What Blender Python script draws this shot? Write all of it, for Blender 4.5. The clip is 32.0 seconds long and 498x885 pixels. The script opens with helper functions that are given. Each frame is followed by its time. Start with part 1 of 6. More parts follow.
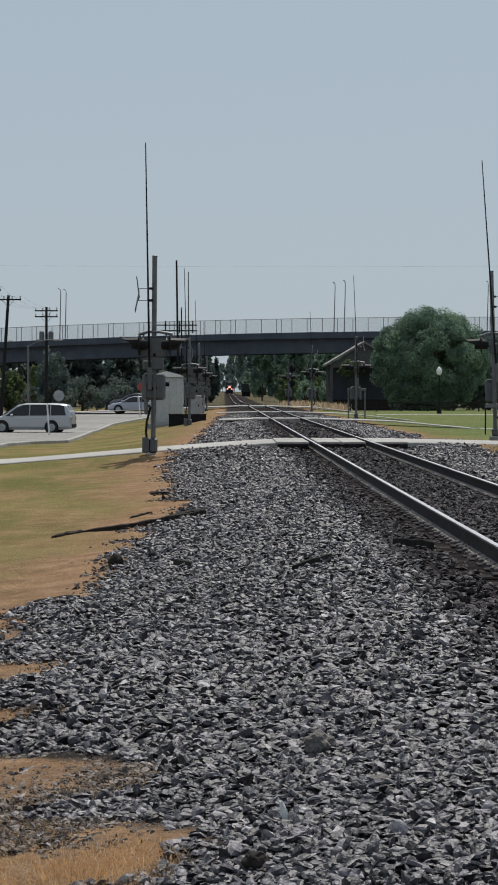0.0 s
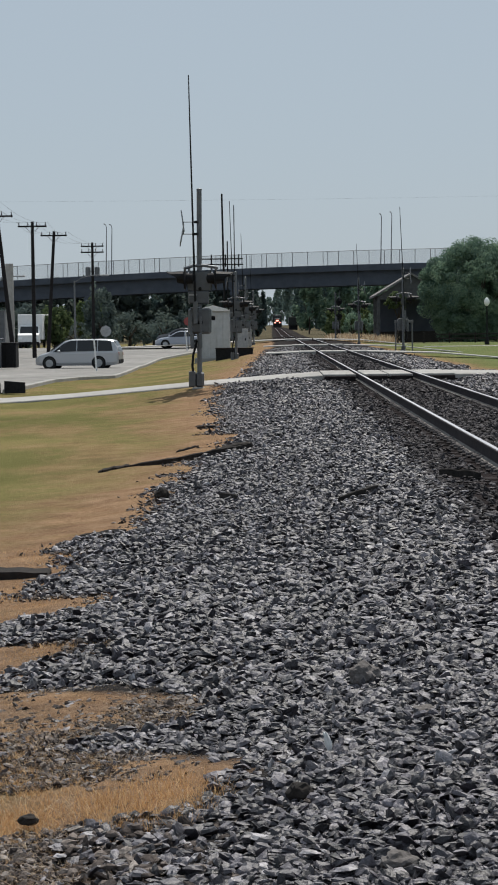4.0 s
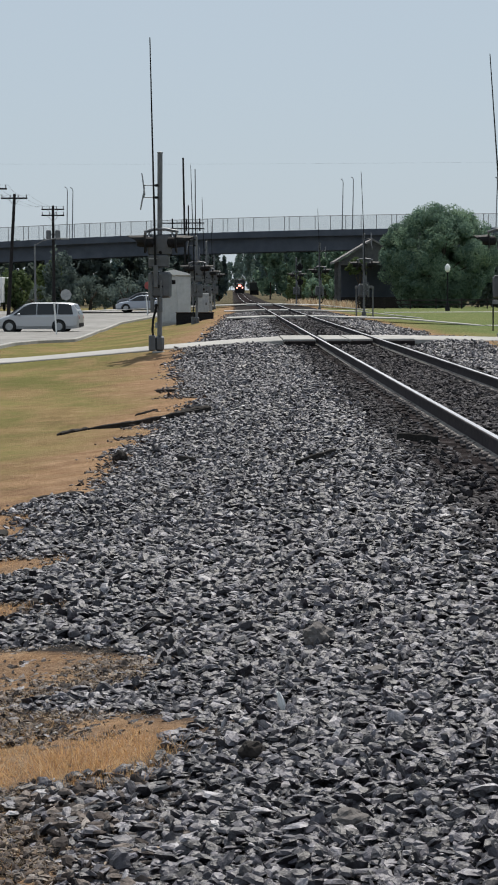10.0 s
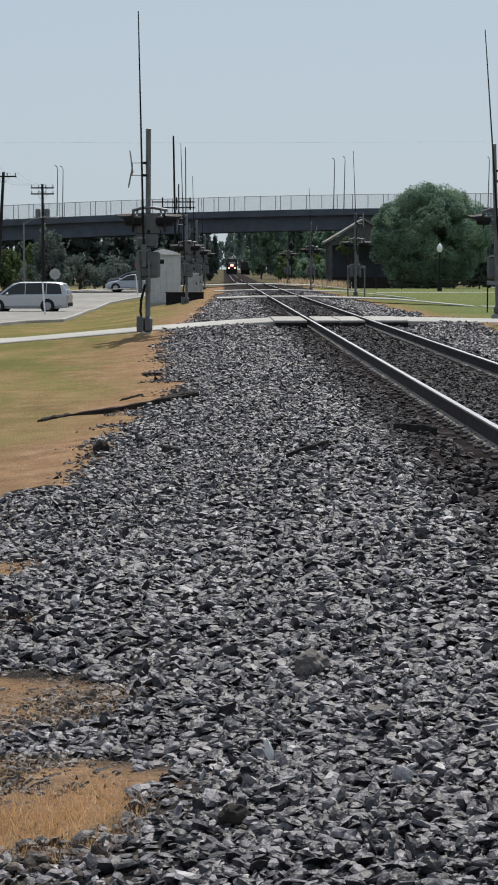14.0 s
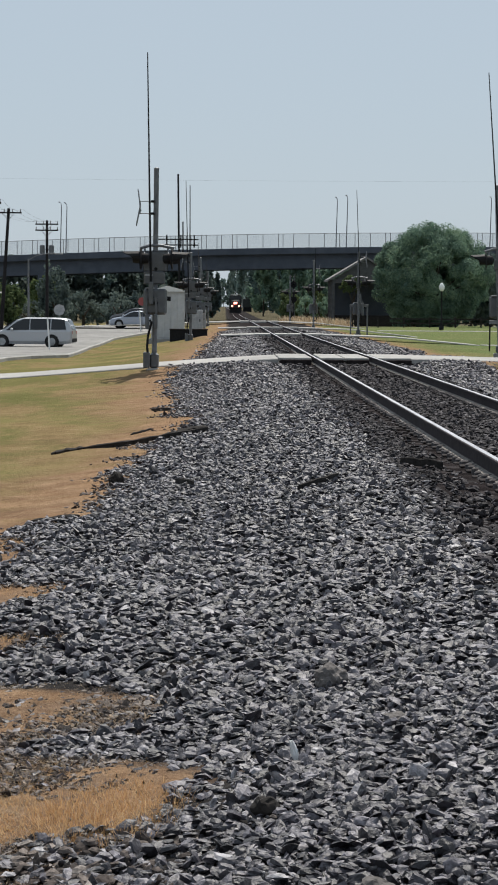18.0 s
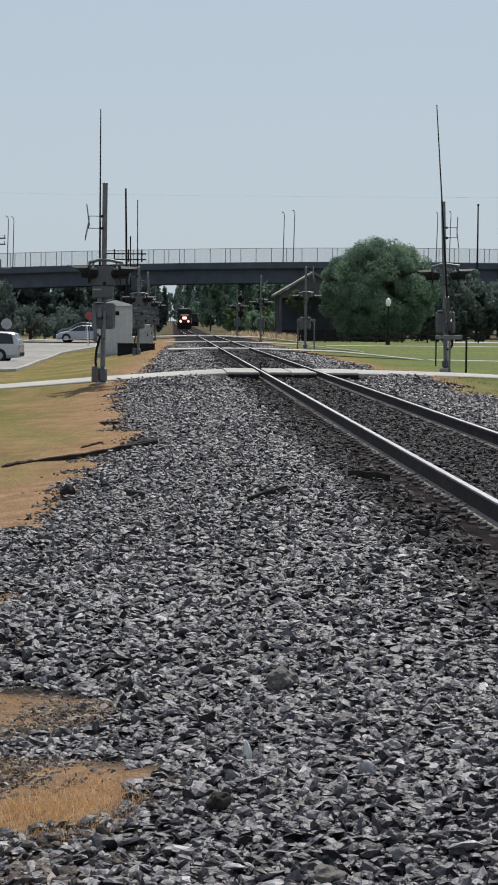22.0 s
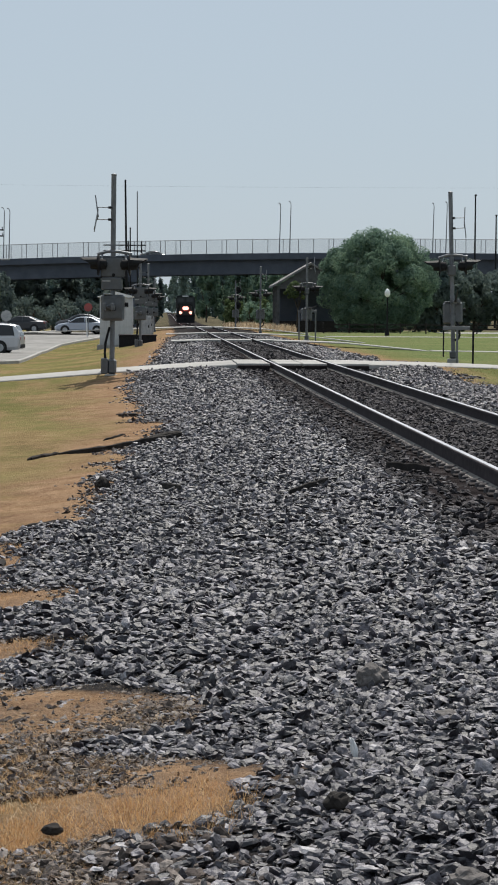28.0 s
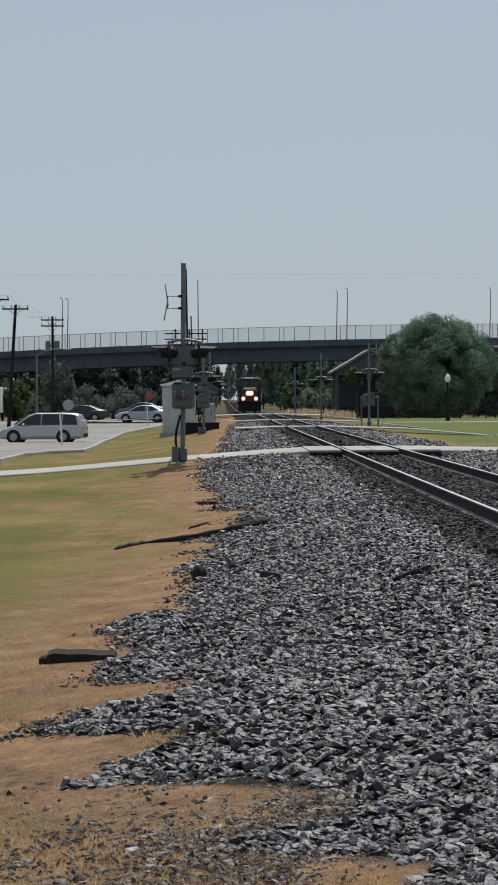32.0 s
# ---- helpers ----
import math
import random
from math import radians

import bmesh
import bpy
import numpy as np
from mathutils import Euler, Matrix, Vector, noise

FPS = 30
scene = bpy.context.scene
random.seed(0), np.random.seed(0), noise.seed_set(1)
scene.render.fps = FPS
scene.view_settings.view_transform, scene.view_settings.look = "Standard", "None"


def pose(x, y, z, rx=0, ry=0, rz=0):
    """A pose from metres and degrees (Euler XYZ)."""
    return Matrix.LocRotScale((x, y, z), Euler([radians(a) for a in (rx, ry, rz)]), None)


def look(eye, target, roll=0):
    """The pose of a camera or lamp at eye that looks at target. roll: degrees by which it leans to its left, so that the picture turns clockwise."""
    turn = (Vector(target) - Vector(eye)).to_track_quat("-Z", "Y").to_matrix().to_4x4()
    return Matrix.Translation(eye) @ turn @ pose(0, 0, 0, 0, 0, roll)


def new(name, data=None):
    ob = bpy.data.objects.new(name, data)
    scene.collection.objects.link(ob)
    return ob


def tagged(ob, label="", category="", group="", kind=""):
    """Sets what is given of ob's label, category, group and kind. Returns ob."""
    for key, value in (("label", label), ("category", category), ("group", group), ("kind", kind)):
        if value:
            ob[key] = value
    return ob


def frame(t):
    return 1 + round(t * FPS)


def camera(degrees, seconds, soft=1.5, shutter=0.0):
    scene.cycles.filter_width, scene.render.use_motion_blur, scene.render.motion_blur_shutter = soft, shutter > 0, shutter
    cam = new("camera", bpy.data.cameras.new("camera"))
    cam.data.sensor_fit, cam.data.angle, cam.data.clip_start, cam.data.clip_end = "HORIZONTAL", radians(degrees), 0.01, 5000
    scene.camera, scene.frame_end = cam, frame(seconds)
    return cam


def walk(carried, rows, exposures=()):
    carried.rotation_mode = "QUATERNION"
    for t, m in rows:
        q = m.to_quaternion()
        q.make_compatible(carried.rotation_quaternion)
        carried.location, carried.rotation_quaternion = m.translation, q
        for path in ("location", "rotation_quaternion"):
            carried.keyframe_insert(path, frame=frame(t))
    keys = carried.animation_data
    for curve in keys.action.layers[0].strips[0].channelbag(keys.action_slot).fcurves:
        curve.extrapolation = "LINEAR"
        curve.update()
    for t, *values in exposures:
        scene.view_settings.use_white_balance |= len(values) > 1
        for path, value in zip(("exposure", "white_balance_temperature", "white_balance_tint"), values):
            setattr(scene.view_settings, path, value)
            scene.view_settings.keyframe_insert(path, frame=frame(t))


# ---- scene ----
LENS = 14.12
PATH = [
    (0.0, -3.089, -0.039, 1.312, -0.783, -1.484, 0.027),
    (0.5, -3.083, -0.045, 1.308, -0.783, -1.606, -0.230),
    (1.0, -3.070, -0.006, 1.299, -0.251, -1.877, -0.449),
    (1.5, -3.068, 0.007, 1.296, 0.492, -2.302, -0.463),
    (2.0, -3.064, -0.003, 1.299, 1.141, -2.986, -0.496),
    (2.5, -3.062, 0.009, 1.297, 1.297, -3.135, -0.512),
    (3.0, -3.059, 0.041, 1.292, 1.349, -3.208, -0.510),
    (3.5, -3.059, 0.039, 1.297, 0.966, -3.502, -0.565),
    (5.5, -3.054, -0.030, 1.293, -0.560, -2.617, -1.021),
    (6.0, -3.048, 0.036, 1.277, -1.354, -3.322, -0.844),
    (6.5, -3.041, 0.027, 1.275, -1.554, -4.056, -0.644),
    (7.0, -3.040, 0.022, 1.275, -1.684, -4.184, -0.574),
    (7.5, -3.030, 0.037, 1.270, -1.677, -4.257, -0.557),
    (8.0, -3.026, 0.017, 1.275, -1.674, -4.331, -0.537),
    (8.5, -3.026, 0.025, 1.275, -1.615, -4.374, -0.448),
    (9.0, -3.028, 0.005, 1.282, -1.247, -4.363, -0.443),
    (9.5, -3.036, 0.004, 1.284, -0.949, -4.374, -0.377),
    (10.0, -3.039, 0.013, 1.280, -0.525, -4.367, -0.266),
    (10.5, -3.041, -0.003, 1.285, -0.096, -4.373, -0.172),
    (11.0, -3.043, 0.015, 1.280, 0.075, -4.369, -0.149),
    (11.5, -3.049, 0.011, 1.282, 0.109, -4.360, -0.144),
    (12.0, -3.053, 0.040, 1.276, -0.633, -4.371, 0.004),
    (12.5, -3.045, 0.428, 1.271, -0.824, -4.524, -0.056),
    (13.0, -3.025, 0.814, 1.292, -0.820, -4.675, -0.037),
    (13.5, -3.017, 1.023, 1.293, -0.785, -4.685, 0.035),
    (14.0, -3.005, 1.066, 1.295, -0.790, -4.948, -0.118),
    (14.5, -3.015, 1.053, 1.305, -0.877, -4.917, -0.115),
    (15.0, -3.035, 1.029, 1.318, -0.763, -3.385, -0.039),
    (15.5, -3.027, 1.002, 1.311, -0.969, -0.873, -0.155),
    (17.5, -3.112, 0.612, 1.312, -0.964, -3.495, 0.230),
    (18.0, -3.118, 0.462, 1.305, -0.776, -3.892, 0.335),
    (18.5, -3.127, 0.339, 1.303, -0.803, -4.000, 0.391),
    (19.0, -3.126, 0.334, 1.296, -1.002, -3.794, 0.374),
    (19.5, -3.130, 0.291, 1.303, -1.134, -4.278, 0.479),
    (20.0, -3.138, 0.176, 1.314, -0.990, -4.438, 0.416),
    (20.5, -3.136, 0.169, 1.317, -1.387, -4.052, 0.473),
    (21.0, -3.143, 0.167, 1.312, -1.990, -3.099, 0.560),
    (21.5, -3.147, 0.178, 1.310, -2.169, -3.486, 0.526),
    (22.0, -3.154, 0.185, 1.307, -2.291, -3.470, 0.476),
    (22.5, -3.160, 0.185, 1.309, -2.369, -3.418, 0.451),
    (23.0, -3.179, 0.196, 1.307, -2.353, -3.300, 0.495),
    (23.5, -3.211, 0.137, 1.324, -2.189, -3.431, 0.447),
    (24.0, -3.247, 0.176, 1.313, -2.163, -3.438, 0.499),
    (24.5, -3.277, 0.214, 1.303, -2.274, -3.449, 0.439),
    (25.0, -3.319, 0.211, 1.301, -2.474, -3.367, 0.384),
    (25.5, -3.335, 0.219, 1.308, -2.767, -3.206, 0.285),
    (27.5, -3.438, 0.286, 1.309, -1.163, -3.494, 0.320),
    (28.0, -3.560, 0.316, 1.307, -2.452, -3.720, 0.320),
    (28.5, -3.596, 0.360, 1.307, -2.238, -4.947, 0.478),
    (29.0, -3.570, 0.390, 1.304, -3.073, -4.607, 0.528),
    (29.5, -3.625, 0.406, 1.300, -3.135, -4.490, 0.472),
    (29.7, -3.686, 0.241, 1.314, -1.358, -3.996, 0.435),
    (29.8, -3.710, 0.215, 1.319, 0.062, -4.251, 0.374),
    (30.0, -3.744, 0.346, 1.322, 0.965, -3.986, 0.167),
    (30.2, -3.781, 0.187, 1.318, -0.709, -3.124, 0.029),
    (30.3, -3.790, 0.303, 1.313, -2.373, -2.989, -0.093),
    (30.4, -3.806, 0.210, 1.311, -4.303, -2.758, -0.121),
    (30.5, -3.817, 0.298, 1.314, -6.006, -2.649, -0.129),
    (30.6, -3.828, 0.239, 1.301, -7.047, -2.495, -0.155),
    (30.7, -3.835, 0.257, 1.293, -7.575, -2.452, -0.152),
    (31.0, -3.847, 0.418, 1.287, -6.873, -1.877, -0.253),
    (31.2, -3.888, 0.312, 1.274, -4.070, -1.385, -0.223),
    (31.3, -3.904, 0.312, 1.276, -2.360, -1.145, -0.263),
    (31.4, -3.919, 0.313, 1.278, -1.288, -0.765, -0.304),
    (31.5, -3.920, 0.467, 1.310, -0.874, -1.051, -0.420),
    (32.0, -3.955, 0.442, 1.308, -0.847, -1.247, -0.313),
]



def aim(x, y, z, yaw, pitch, roll):
    """An eye that looks along the track, turned by yaw to its left, pitched up and rolled."""
    return pose(x, y, z, 90 + pitch, 0, yaw) @ pose(0, 0, 0, 0, 0, roll)


cam = camera(LENS, 32.0, 1.9)
walk(cam, [(t, aim(*row)) for t, *row in PATH], [(0.0, -0.24), (3.5, -0.22), (5.5, -0.02), (6.5, 0.0), (29.9, 0.0), (30.3, -0.08), (30.8, -0.22), (32.0, -0.22)])

# ---- daylight ----
SUN_DIR = Vector((0.16, 0.58, 1.0)).normalized()
world = bpy.data.worlds.new("sky")
scene.world = world
world.use_nodes = True
wn = world.node_tree
sky = wn.nodes.new("ShaderNodeTexSky")
sky.sky_type, sky.sun_disc = "NISHITA", False
sky.sun_elevation = math.asin(SUN_DIR.z)
sky.sun_rotation = math.atan2(SUN_DIR.x, SUN_DIR.y)
sky.air_density, sky.dust_density, sky.ozone_density = 1.0, 1.0, 2.0
# summer haze pales the blue
haze = wn.nodes.new("ShaderNodeMixRGB")
haze.inputs["Fac"].default_value = 0.82
haze.inputs["Color2"].default_value = (6.5, 7.65, 8.75, 1)
wn.links.new(sky.outputs["Color"], haze.inputs["Color1"])
wn.nodes["Background"].inputs["Strength"].default_value = 0.078
wn.links.new(haze.outputs["Color"], wn.nodes["Background"].inputs["Color"])
sun_data = bpy.data.lights.new("sun", "SUN")
sun_data.energy, sun_data.angle, sun_data.color = 5.0, radians(0.55), (1.0, 0.95, 0.88)
sun = new("sun", sun_data)
sun.matrix_world = look(SUN_DIR * 200, (0, 0, 0))


# ---- materials ----
class Nodes:
    def __init__(self, name, rough=0.8, metal=0.0, spec=0.4):
        self.mat = bpy.data.materials.new(name)
        self.mat.use_nodes = True
        self.t = self.mat.node_tree
        self.b = self.t.nodes["Principled BSDF"]
        self.b.inputs["Roughness"].default_value = rough
        self.b.inputs["Metallic"].default_value = metal
        self.b.inputs["Specular IOR Level"].default_value = spec

    def n(self, kind, **inputs):
        node = self.t.nodes.new("ShaderNode" + kind)
        for k, v in inputs.items():
            self.put(node, k.replace("_", " "), v)
        return node

    def put(self, node, key, v):
        if isinstance(v, bpy.types.NodeSocket):
            self.t.links.new(v, node.inputs[key])
        else:
            node.inputs[key].default_value = v

    def coords(self, world_space=True):
        if world_space:
            return self.n("NewGeometry").outputs["Position"]
        return self.n("TexCoord").outputs["Object"]

    def noise(self, scale, detail=4.0, where=None, rough=0.55):
        k = self.n("TexNoise", Scale=scale, Detail=detail, Roughness=rough)
        self.t.links.new(where or self.coords(), k.inputs["Vector"])
        return k.outputs["Fac"]

    def ramp(self, fac, *stops):
        k = self.n("ValToRGB", Fac=fac)
        r = k.color_ramp
        while len(r.elements) < len(stops):
            r.elements.new(0.5)
        for e, (p, c) in zip(r.elements, stops):
            e.position = p
            e.color = (*c, 1) if len(c) == 3 else c
        return k.outputs["Color"]

    def mix(self, fac, a, b, how="MIX"):
        k = self.n("MixRGB")
        k.blend_type = how
        self.put(k, "Fac", fac)
        for key, v in (("Color1", a), ("Color2", b)):
            self.put(k, key, v if isinstance(v, bpy.types.NodeSocket) else (*v, 1))
        return k.outputs["Color"]

    def math(self, how, a, b=0.0):
        k = self.n("Math")
        k.operation = how
        for i, v in enumerate((a, b)):
            if isinstance(v, bpy.types.NodeSocket):
                self.t.links.new(v, k.inputs[i])
            else:
                k.inputs[i].default_value = v
        return k.outputs[0]

    def color(self, c):
        self.put(self.b, "Base Color", c if isinstance(c, bpy.types.NodeSocket) else (*c, 1))
        return self

    def bump(self, height, strength=0.3, distance=0.01):
        k = self.n("Bump", Strength=strength, Distance=distance, Height=height)
        self.t.links.new(k.outputs["Normal"], self.b.inputs["Normal"])
        return self


def grained(name, a, b, scale=6.0, rough=0.75, metal=0.0, bump=0.2, far=0.5, spec=0.4, world_space=False, dist=0.01):
    """A surface whose colour wanders between two tones, finely and in wide stains."""
    m = Nodes(name, rough, metal, spec)
    w = m.coords(world_space)
    fine, wide = m.noise(scale, 5, w), m.noise(scale * 0.11, 3, w)
    c = m.mix(m.ramp(fine, (0.3, (0, 0, 0)), (0.7, (1, 1, 1))), a, b)
    tone = m.ramp(wide, (0.25, (far, far, far)), (0.7, (1, 1, 1)))
    m.color(m.mix(1.0, c, tone, "MULTIPLY"))
    if bump:
        m.bump(fine, bump, dist)
    return m.mat


def islands(name, *stops, rough=0.9, spec=0.3, scale=40.0, bump=0.3):
    """Loose pieces, each of its own tone, with a fine grain."""
    m = Nodes(name, rough, 0.0, spec)
    r = m.n("NewGeometry").outputs["Random Per Island"]
    c = m.ramp(r, *stops)
    g = m.noise(scale, 4)
    c = m.mix(1.0, c, m.ramp(g, (0.3, (0.45, 0.45, 0.45)), (0.7, (1.35, 1.35, 1.35))), "MULTIPLY")
    m.color(c)
    if bump:
        m.bump(g, bump, 0.008)
    return m.mat


def sunlit_through(m, colour, share):
    """Thin leaves and blades let part of the sun through."""
    tr = m.n("BsdfTranslucent", Color=colour)
    mx = m.n("MixShader", Fac=share)
    m.t.links.new(m.b.outputs[0], mx.inputs[1])
    m.t.links.new(tr.outputs[0], mx.inputs[2])
    m.t.links.new(mx.outputs[0], m.t.nodes["Material Output"].inputs["Surface"])
    return m.mat


def leafy(name, dark, light):
    m = Nodes(name, 0.8, 0.0, 0.1)
    r = m.n("NewGeometry").outputs["Random Per Island"]
    wide = m.noise(0.35, 3)
    c = m.ramp(r, (0.0, dark), (1.0, light))
    c = m.mix(1.0, c, m.ramp(wide, (0.3, (0.65, 0.7, 0.7)), (0.7, (1.25, 1.2, 1.0))), "MULTIPLY")
    m.color(c)
    return sunlit_through(m, c, 0.42)


def blade_material(name, *stops):
    m = Nodes(name, 0.8, 0.0, 0.2)
    c = m.ramp(m.n("NewGeometry").outputs["Random Per Island"], *stops)
    m.color(c)
    return sunlit_through(m, c, 0.5)


def glowing(name, color, strength):
    m = Nodes(name, 0.3)
    m.color(color)
    m.b.inputs["Emission Color"].default_value = (*color, 1)
    m.b.inputs["Emission Strength"].default_value = strength
    return m.mat


def glassy(name, color, rough=0.08):
    m = Nodes(name, rough, 0.0, 0.4)
    m.color(color)
    return m.mat


STONE = islands("crushed_stone", (0.0, (0.0130, 0.0113, 0.0140)), (0.4, (0.0445, 0.0403, 0.0480)), (0.8, (0.102, 0.0935, 0.108)), (0.96, (0.178, 0.166, 0.185)), (0.995, (0.32, 0.305, 0.32)), rough=0.5, spec=0.5, scale=55.0, bump=0.9)
STONEBROWN = islands("rust_stained_stone", (0.0, (0.013, 0.011, 0.0125)), (0.5, (0.037, 0.0317, 0.0347)), (0.9, (0.078, 0.0686, 0.073)), (0.985, (0.145, 0.133, 0.137)), rough=0.8, spec=0.3, scale=45.0, bump=0.7)
DUSTYSTONE = islands("dusty_pebbles", (0.0, (0.034, 0.027, 0.025)), (0.5, (0.106, 0.087, 0.078)), (0.85, (0.19, 0.16, 0.142)), (1.0, (0.31, 0.275, 0.25)), rough=0.9, spec=0.2, scale=60.0, bump=0.6)
PLATE = grained("dusty_tie_plate", (0.026, 0.022, 0.022), (0.058, 0.050, 0.049), 18, 0.95, 0.0, 0.15, 0.7, spec=0.1)
POLEDARK = grained("tarred_pole_wood", (0.011, 0.010, 0.011), (0.029, 0.026, 0.027), 8, 0.9, 0.0, 0.3, 0.7, spec=0.2)
# grey box paint kept darker than silver to carry the backlit fronts' shade
GATEBOX = grained("shade_toned_grey_box_paint", (0.085, 0.09, 0.098), (0.125, 0.131, 0.14), 6, 0.36, 0.25, 0.04, 0.75, spec=0.6)
HOOD = grained("satin_black_hood", (0.008, 0.008, 0.009), (0.014, 0.014, 0.015), 12, 0.55, 0.0, 0.03, 0.8, spec=0.2)
STEEL = grained("galvanised_steel", (0.13, 0.135, 0.145), (0.19, 0.195, 0.205), 9, 0.5, 0.3, 0.05, 0.8)
ALU = grained("aluminium_sheet", (0.30, 0.31, 0.32), (0.42, 0.43, 0.44), 7, 0.5, 0.3, 0.05, 0.8)
BLACK = grained("black_paint", (0.010, 0.010, 0.011), (0.022, 0.022, 0.024), 12, 0.8, 0.0, 0.05, 0.8, spec=0.15)
RAILHEAD = grained("polished_rail", (0.38, 0.38, 0.40), (0.5, 0.5, 0.52), 4, 0.36, 0.9, 0.02, 0.85)
RAILFOOT = grained("dusty_sunlit_rail_foot", (0.16, 0.14, 0.125), (0.26, 0.235, 0.21), 14, 0.9, 0.0, 0.1, 0.7)
RAILSIDE = grained("rusted_rail", (0.036, 0.030, 0.033), (0.066, 0.055, 0.057), 14, 0.95, 0.0, 0.2, 0.7, spec=0.15)
TIE = grained("creosoted_wood", (0.014, 0.0115, 0.012), (0.042, 0.034, 0.034), 9, 0.95, 0.0, 0.4, 0.6, spec=0.08, world_space=True)
ANCHOR = grained("dusty_anchor_steel", (0.085, 0.075, 0.077), (0.15, 0.136, 0.136), 30, 0.8, 0.2, 0.1, 0.7)
CONCRETE = grained("pale_concrete", (0.30, 0.29, 0.275), (0.40, 0.385, 0.36), 3, 0.9, 0.0, 0.1, 0.75, world_space=True)
LOT = grained("worn_concrete_lot", (0.17, 0.163, 0.152), (0.30, 0.29, 0.272), 0.9, 0.9, 0.0, 0.05, 0.6, world_space=True)
# concrete darkened and blued; the shade on its near faces is in the colour
DARKCON = grained("shade_toned_bridge_concrete", (0.066, 0.078, 0.102), (0.098, 0.112, 0.142), 0.6, 0.9, 0.0, 0.05, 0.75, world_space=True)
POLEWOOD = grained("weathered_pole_wood", (0.05, 0.04, 0.032), (0.11, 0.09, 0.072), 8, 0.9, 0.0, 0.3, 0.7)
WHITE = grained("white_paint", (0.70, 0.70, 0.69), (0.80, 0.80, 0.79), 5, 0.6, 0.0, 0.03, 0.88)
RED = grained("faded_red_sign", (0.26, 0.06, 0.06), (0.33, 0.08, 0.075), 6, 0.5, 0.0, 0.0, 0.85)
SILVERCAR = Nodes("silver_car_paint", 0.35, 0.3, 0.6).color((0.42, 0.43, 0.45)).mat
GREYCAR = Nodes("grey_car_paint", 0.35, 0.45, 0.6).color((0.33, 0.36, 0.42)).mat
DARKCAR = Nodes("dark_car_paint", 0.3, 0.3, 0.6).color((0.03, 0.033, 0.04)).mat
GLASS = glassy("tinted_glass", (0.018, 0.02, 0.023))
RUBBER = grained("rubber", (0.015, 0.015, 0.015), (0.03, 0.03, 0.03), 20, 0.85, 0, 0.1)
BARK = grained("bark", (0.045, 0.036, 0.028), (0.10, 0.08, 0.06), 7, 0.95, 0, 0.5, 0.7)
# oak and dark leaves lightened and blued: distance haze put into the colour
LEAF_OAK = leafy("hazy_oak_leaves", (0.115, 0.19, 0.158), (0.235, 0.325, 0.25))
LEAF_DARK = leafy("shaded_hazy_leaves", (0.09, 0.12, 0.128), (0.145, 0.185, 0.182))
LEAF_PALE = leafy("pale_leaves", (0.07, 0.105, 0.05), (0.15, 0.19, 0.095))
# far rows carry still more air haze in their base colour
LEAF_FAR = leafy("haze_blued_far_leaves", (0.10, 0.15, 0.15), (0.17, 0.23, 0.22))
LEAF_HAZE = leafy("haze_paled_far_leaves", (0.16, 0.22, 0.22), (0.24, 0.31, 0.30))
LOCO = grained("dark_green_locomotive_paint", (0.012, 0.016, 0.015), (0.028, 0.034, 0.032), 3, 0.5, 0, 0.03, 0.7)
NOSEGLOW = grained("painted_glow_red", (0.10, 0.02, 0.014), (0.14, 0.03, 0.02), 3, 0.5, 0, 0.03, 0.8)
HEADLIGHT = glowing("headlight_glow", (1.0, 0.34, 0.27), 3.0)
REDLIT = glowing("red_lens_lit", (1.0, 0.10, 0.08), 6.0)
REDOFF = glassy("red_lens_dark", (0.30, 0.02, 0.02), 0.25)
DRYBLADE = blade_material("dry_grass_blades", (0.0, (0.36, 0.19, 0.085)), (0.6, (0.58, 0.35, 0.16)), (1.0, (0.76, 0.56, 0.33)))
STRAW = blade_material("bleached_straw", (0.0, (0.25, 0.17, 0.105)), (0.6, (0.44, 0.33, 0.21)), (1.0, (0.70, 0.59, 0.43)))
GREENBLADE = blade_material("green_grass_blades", (0.0, (0.13, 0.155, 0.05)), (0.5, (0.21, 0.21, 0.085)), (1.0, (0.33, 0.27, 0.13)))
BRICKTAN = grained("dull_brown_siding", (0.075, 0.075, 0.078), (0.12, 0.12, 0.122), 3, 0.9, 0, 0.1, 0.8)
ROOFTIN = grained("grey_shingles", (0.16, 0.15, 0.15), (0.25, 0.24, 0.23), 5, 0.9, 0, 0.2, 0.8)
GLOBE = Nodes("white_lamp_globe", 0.3, 0, 0.5).color((0.8, 0.8, 0.8)).mat
WIRE = BLACK


